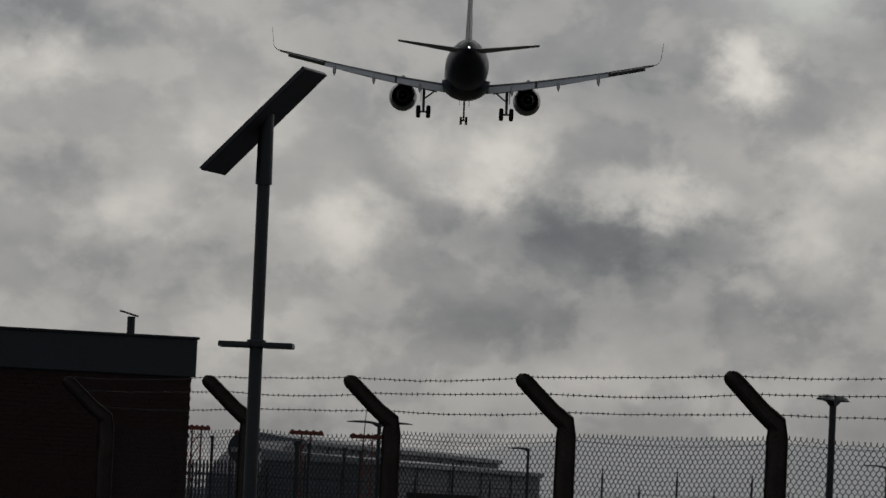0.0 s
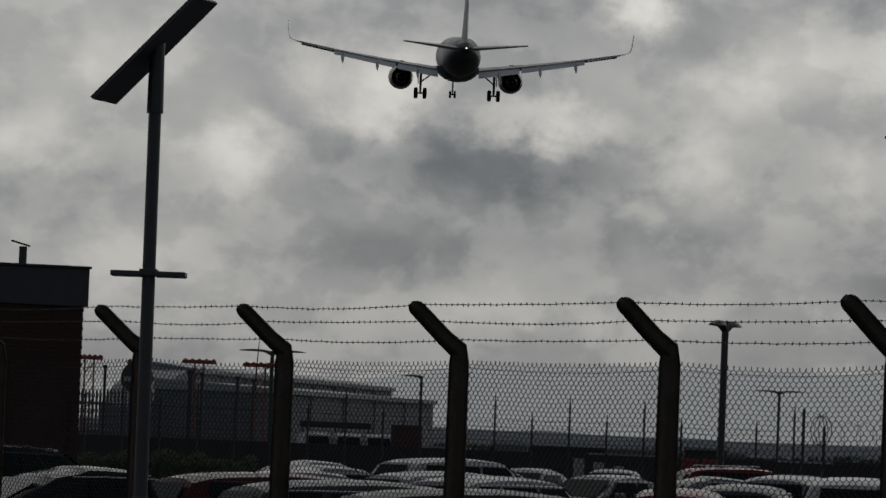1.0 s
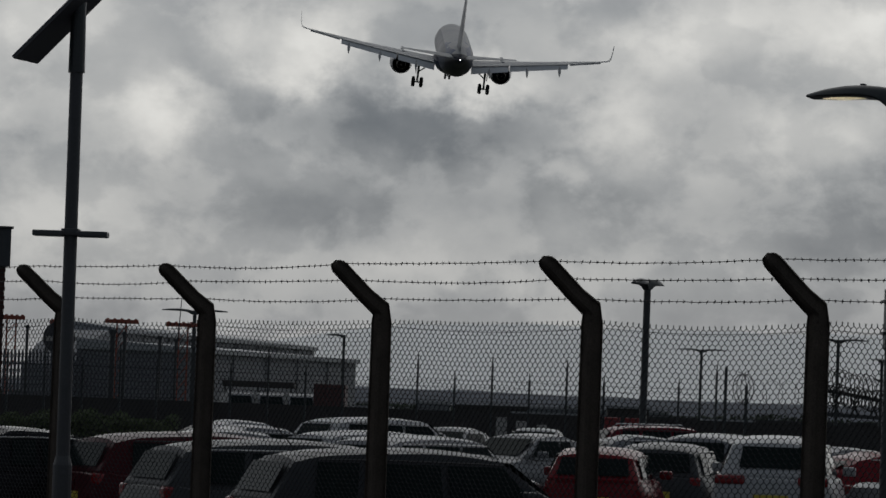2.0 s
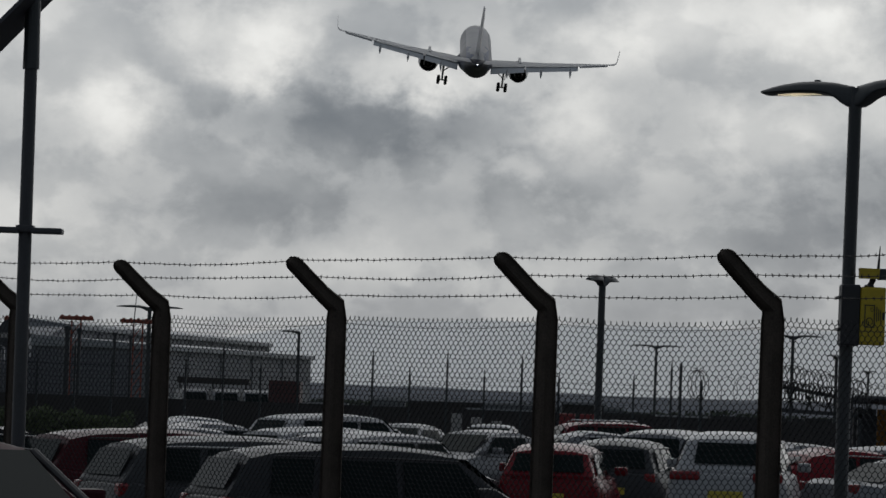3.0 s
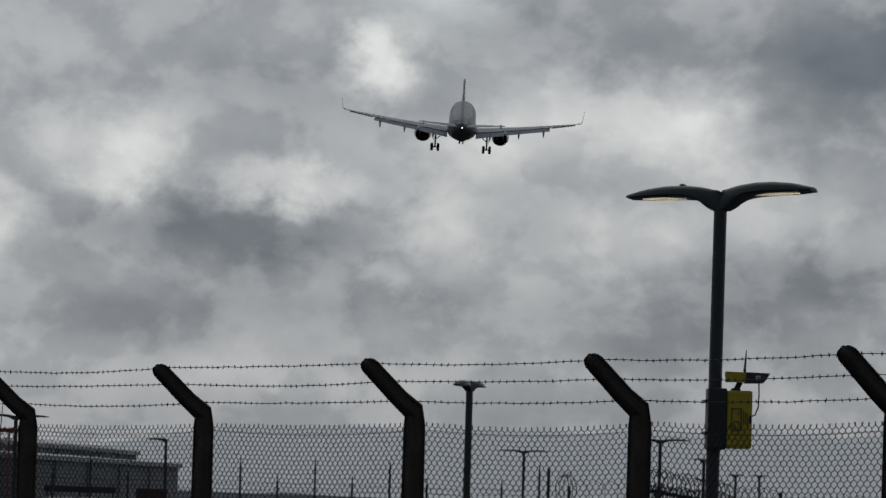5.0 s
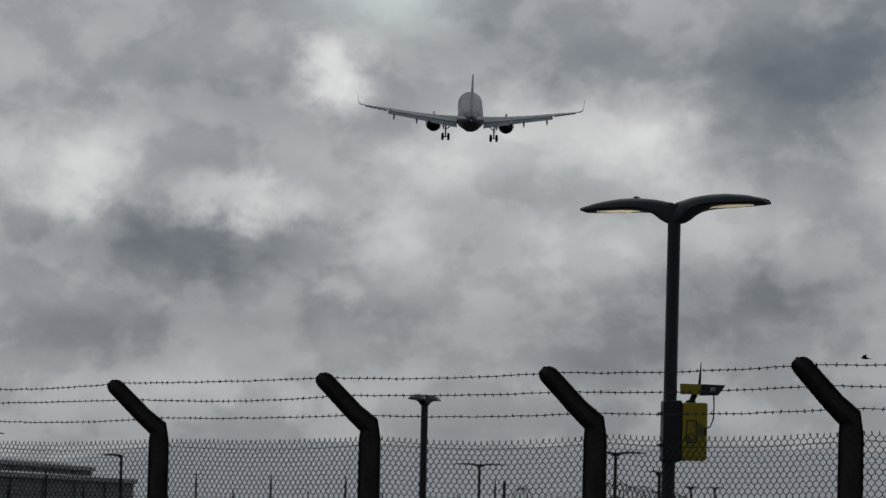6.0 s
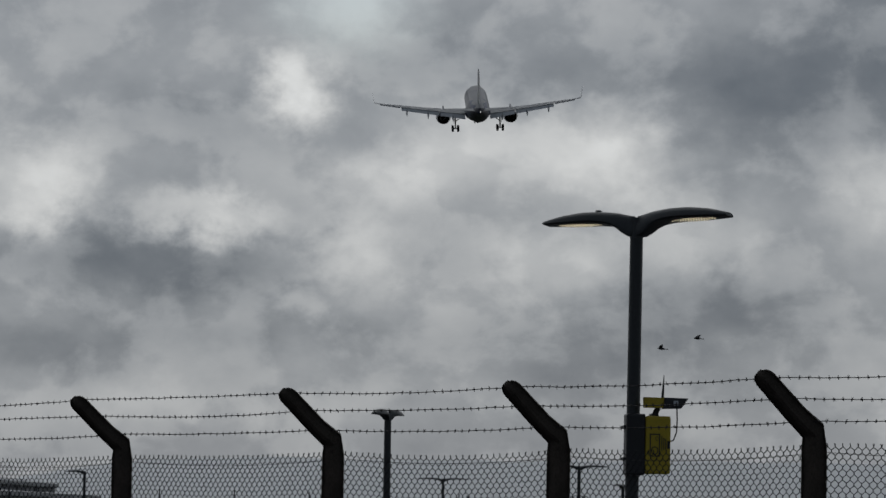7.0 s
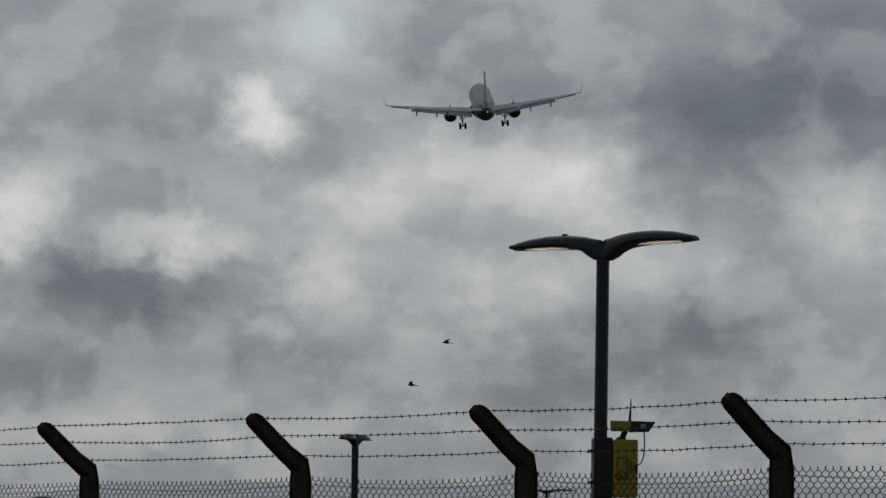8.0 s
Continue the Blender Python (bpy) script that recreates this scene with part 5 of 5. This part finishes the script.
        for x in (4.2, 8.4, 12.0):
            le, te, z, th = plan(x)
            bm = B()
            secs = []
            for t, r in ((1.8, 0.05), (1.1, 0.17), (0.0, 0.25), (-0.9, 0.21), (-1.6, 0.06)):
                droop = -0.5 * max(0, -t)
                secs.append(([(side * x + 0.7 * r * math.cos(2 * math.pi * k / 10), te + t, z - 0.40 + droop + r * math.sin(2 * math.pi * k / 10)) for k in range(10)]))
            part("flap_fairing", loft(bm, secs), WINGGREY, ob, smooth=True)
        # slat drooped before the leading edge
        secs = []
        for x in (2.6, 9.0, 16.3):
            le, te, z, th = plan(x)
            z -= 0.04 * (le - te) + 0.03
            secs.append([(side * x, le + 0.28, z - 0.22), (side * x, le + 0.22, z - 0.05), (side * x, le - 0.3, z + th * 0.45 + 0.04), (side * x, le - 0.3, z + th * 0.45 - 0.02), (side * x, le + 0.05, z - 0.18)])
        part("slat", loft(B(), secs), WINGGREY, ob)
        # engine
        ex, ez = side * 5.75, -2.35
        prof = [(6.6, 0.98), (6.75, 1.10), (6.5, 1.20), (5.6, 1.29), (4.2, 1.28), (3.0, 1.16), (2.35, 1.02), (2.37, 0.97), (3.2, 0.98), (5.5, 0.9)]
        secs = [[(ex + r * math.cos(2 * math.pi * k / 28), y, ez + r * math.sin(2 * math.pi * k / 28)) for k in range(28)] for y, r in prof]
        eng = part("engine", loft(B(), secs, caps=False), NAVY, ob, "dark engine nacelle with open rear duct", smooth=True)
        bm = B()
        secs = [[(ex + r * math.cos(2 * math.pi * k / 24), y, ez + r * math.sin(2 * math.pi * k / 24)) for k in range(24)] for y, r in ((5.4, 0.7), (3.2, 0.72), (2.2, 0.62), (1.3, 0.46), (1.32, 0.42), (1.9, 0.42))]
        part("core", loft(bm, secs, caps=False), NOZZLE, eng, smooth=True)
        part("exhaust_cone", tube(B(), (ex, 2.2, ez), (ex, 0.75, ez), 0.34, 0.05, n=18), NOZZLE, eng)
        part("fan", tube(B(), (ex, 5.45, ez), (ex, 5.3, ez), 0.97, n=28), BLACK, eng)
        bm = B()
        box(bm, ex - 0.16, ex + 0.16, 0.2, 5.6, ez + 0.95, ez + 1.75, 0.06)
        part("pylon", bm, WINGGREY, eng)
        for k in range(10):
            bm = B()
            a = 2 * math.pi * (k + 0.5) / 10
            slab(bm, [(ex + 0.71 * math.cos(a), 3.4, ez + 0.71 * math.sin(a)), (ex + 0.97 * math.cos(a), 3.4, ez + 0.97 * math.sin(a)), (ex + 0.97 * math.cos(a), 4.2, ez + 0.97 * math.sin(a)), (ex + 0.71 * math.cos(a), 4.2, ez + 0.71 * math.sin(a))], 0.03)
            part("guide_vane", bm, NOZZLE, eng)
        # tailplane
        secs = []
        for x, le, te, z, th in ((0.3, -15.2, -18.9, 0.95, 0.30), (1.2, -15.6, -18.95, 1.0, 0.28), (6.2, -18.4, -19.9, 1.48, 0.10)):
            secs.append([(side * a, b, c) for a, b, c in airfoil(le, te, z, th, x)])
        part("tailplane", loft(B(), secs), WINGGREY, ob, smooth=True)
        # main gear
        gx, gz = side * 3.8, -3.89
        gear = part("main_gear", tube(B(), (gx, -0.7, -1.3), (gx, -0.7, gz), 0.15, 0.12, n=12), GEARGREY, ob)
        part("side_brace", tube(B(), (gx, -0.7, -2.75), (side * 2.3, -0.6, -1.55), 0.075, n=8), GEARGREY, gear)
        part("axle", tube(B(), (gx - 0.55, -0.7, gz), (gx + 0.55, -0.7, gz), 0.09, n=8), GEARGREY, gear)
        part("gear_door", box(B(), gx + side * 0.26 - 0.03, gx + side * 0.26 + 0.03, -1.3, 0.0, -2.9, -1.45, 0.01), WINGGREY, gear)
        part("torque_link", slab(B(), [(gx - 0.1, -0.88, -3.0), (gx + 0.1, -0.88, -3.0), (gx + 0.05, -1.12, -3.4), (gx - 0.05, -1.12, -3.4)], 0.05), GEARGREY, gear)
        for dx in (-0.46, 0.46):
            secs = [[(gx + dx + w, -0.7 + r * math.cos(2 * math.pi * k / 22), gz + r * math.sin(2 * math.pi * k / 22)) for k in range(22)] for w, r in ((-0.20, 0.42), (-0.17, 0.54), (-0.08, 0.585), (0.08, 0.585), (0.17, 0.54), (0.20, 0.42))]
            wh = part("wheel", loft(B(), secs), RUBBER, gear, smooth=True)
            part("hub", tube(B(), (gx + dx - 0.21, -0.7, gz), (gx + dx + 0.21, -0.7, gz), 0.24, n=14), GEARGREY, wh)
    # fin
    secs = []
    for z, le, te, th in ((1.2, -11.6, -18.6, 0.34), (2.2, -13.4, -18.9, 0.30), (5.0, -15.6, -19.6, 0.22), (7.7, -17.8, -20.2, 0.13), (7.95, -18.3, -20.2, 0.06)):
        c = le - te
        ringp = [(0, 0), (0.5, 0.1), (1.0, 0.35), (0.5, 0.7), (0.04, 1.0), (-0.04, 1.0), (-0.5, 0.7), (-1.0, 0.35), (-0.5, 0.1)]
        secs.append([(th * a, le - c * u, z) for a, u in ringp])
    part("fin", loft(B(), secs), FUSELAGE, ob, smooth=True)
    # nose gear
    ng = part("nose_gear", tube(B(), (0, 11.9, -1.7), (0, 11.9, -4.0), 0.09, n=10), GEARGREY, ob)
    part("axle", tube(B(), (-0.3, 11.9, -4.05), (0.3, 11.9, -4.05), 0.06, n=8), GEARGREY, ng)
    for dx in (-0.25, 0.25):
        part("wheel", tube(B(), (dx - 0.11, 11.9, -4.05), (dx + 0.11, 11.9, -4.05), 0.38, n=20), RUBBER, ng)
        part("gear_door", box(B(), dx * 1.8 - 0.02, dx * 1.8 + 0.02, 10.9, 12.6, -2.6, -1.85), WINGGREY, ng)
    return ob


airliner = make_airliner()


def make_bird():
    ob = thing("bird", pose(25, 217, 13.5), "small dark bird in flight with raised wings", "bird", "flying birds")
    secs = [[(r * math.cos(2 * math.pi * k / 10), y, r * 0.9 * math.sin(2 * math.pi * k / 10)) for k in range(10)] for y, r in ((0.19, 0.01), (0.16, 0.03), (0.10, 0.045), (0.0, 0.065), (-0.10, 0.05), (-0.18, 0.02))]
    part("body", loft(B(), secs), FEATHER, ob, smooth=True)
    part("tail", slab(B(), [(-0.02, -0.15, 0), (0.02, -0.15, 0), (0.06, -0.32, 0.0), (-0.06, -0.32, 0.0)], 0.012), FEATHER, ob)
    wings = []
    for s in (-1, 1):
        secs = []
        for t, le, te, th in ((0.0, 0.10, -0.07, 0.02), (0.16, 0.12, -0.07, 0.014), (0.30, 0.05, -0.09, 0.01), (0.42, -0.06, -0.10, 0.004)):
            x, up = s * (0.03 + 0.62 * t), 0.30 * t
            secs.append([(x, le, up), (x, (le + te) / 2, up + th), (x, te, up), (x, (le + te) / 2, up - th * 0.5)])
        wings.append(part("wing", loft(B(), secs), FEATHER, ob))
    return ob


bird_a = make_bird()
bird_b = copy_thing(bird_a, pose(22.9, 217, 11))


# ---------------------------------------------------------------- what moves
def motions():
    walk(airliner, [(t, pose(x, y, z, rx, ry, rz)) for t, x, y, z, rx, ry, rz in (
        (0.0, -22.96, 419.7, 42.70, 2.50, -0.42, 3.49), (0.5, -19.19, 444.6, 42.72, 3.17, -1.31, 3.95),
        (1.0, -15.28, 475.1, 42.44, 5.06, 0.03, 3.99), (1.5, -11.81, 497.3, 42.16, 7.85, 3.03, 3.94),
        (3.0, -0.68, 578.5, 46.85, 11.40, 5.13, 1.61), (3.5, 3.40, 601.0, 49.76, 11.57, 6.39, 1.00),
        (4.0, 8.18, 626.6, 53.85, 10.62, 6.01, 0.12), (4.5, 12.43, 652.4, 57.12, 9.91, 3.71, -1.19),
        (6.5, 31.43, 748.7, 72.76, 11.70, -0.47, -1.59), (7.0, 36.20, 778.8, 77.50, 11.58, -2.53, -1.79),
        (8.0, 45.13, 819.5, 86.33, 12.91, -4.64, -1.61))])
    # the passing car keeps to its lane, parallel to the fence
    speed, head = 9.5, -145.1
    walk(passing_car, [(t, pose(-1.68 + ALONG.x * speed * (t - 3.5), 33.68 + ALONG.y * speed * (t - 3.5), 0, 0, 0, head)) for t in (0.0, 2.0, 3.5, 5.0, 8.0)])
    walk(bird_a, [(t, pose(x, 217, z, 5, b, 70)) for t, x, z, b in ((0.0, 81.0, 20.0, 10), (5.8, 31.0, 14.6, -12), (6.5, 25.04, 13.47, 14), (7.0, 20.71, 12.04, -15), (7.5, 15.0, 12.25, 12), (8.0, 10.36, 12.8, -14))])
    walk(bird_b, [(t, pose(x, 217, z, 5, b, 75)) for t, x, z, b in ((0.0, 74.0, 16.0, -8), (5.8, 28.5, 10.6, 14), (6.5, 22.91, 10.99, -10), (7.0, 19.01, 11.52, 14), (7.5, 15.33, 11.2, -12), (8.0, 8.74, 10.77, 12))])


motions()
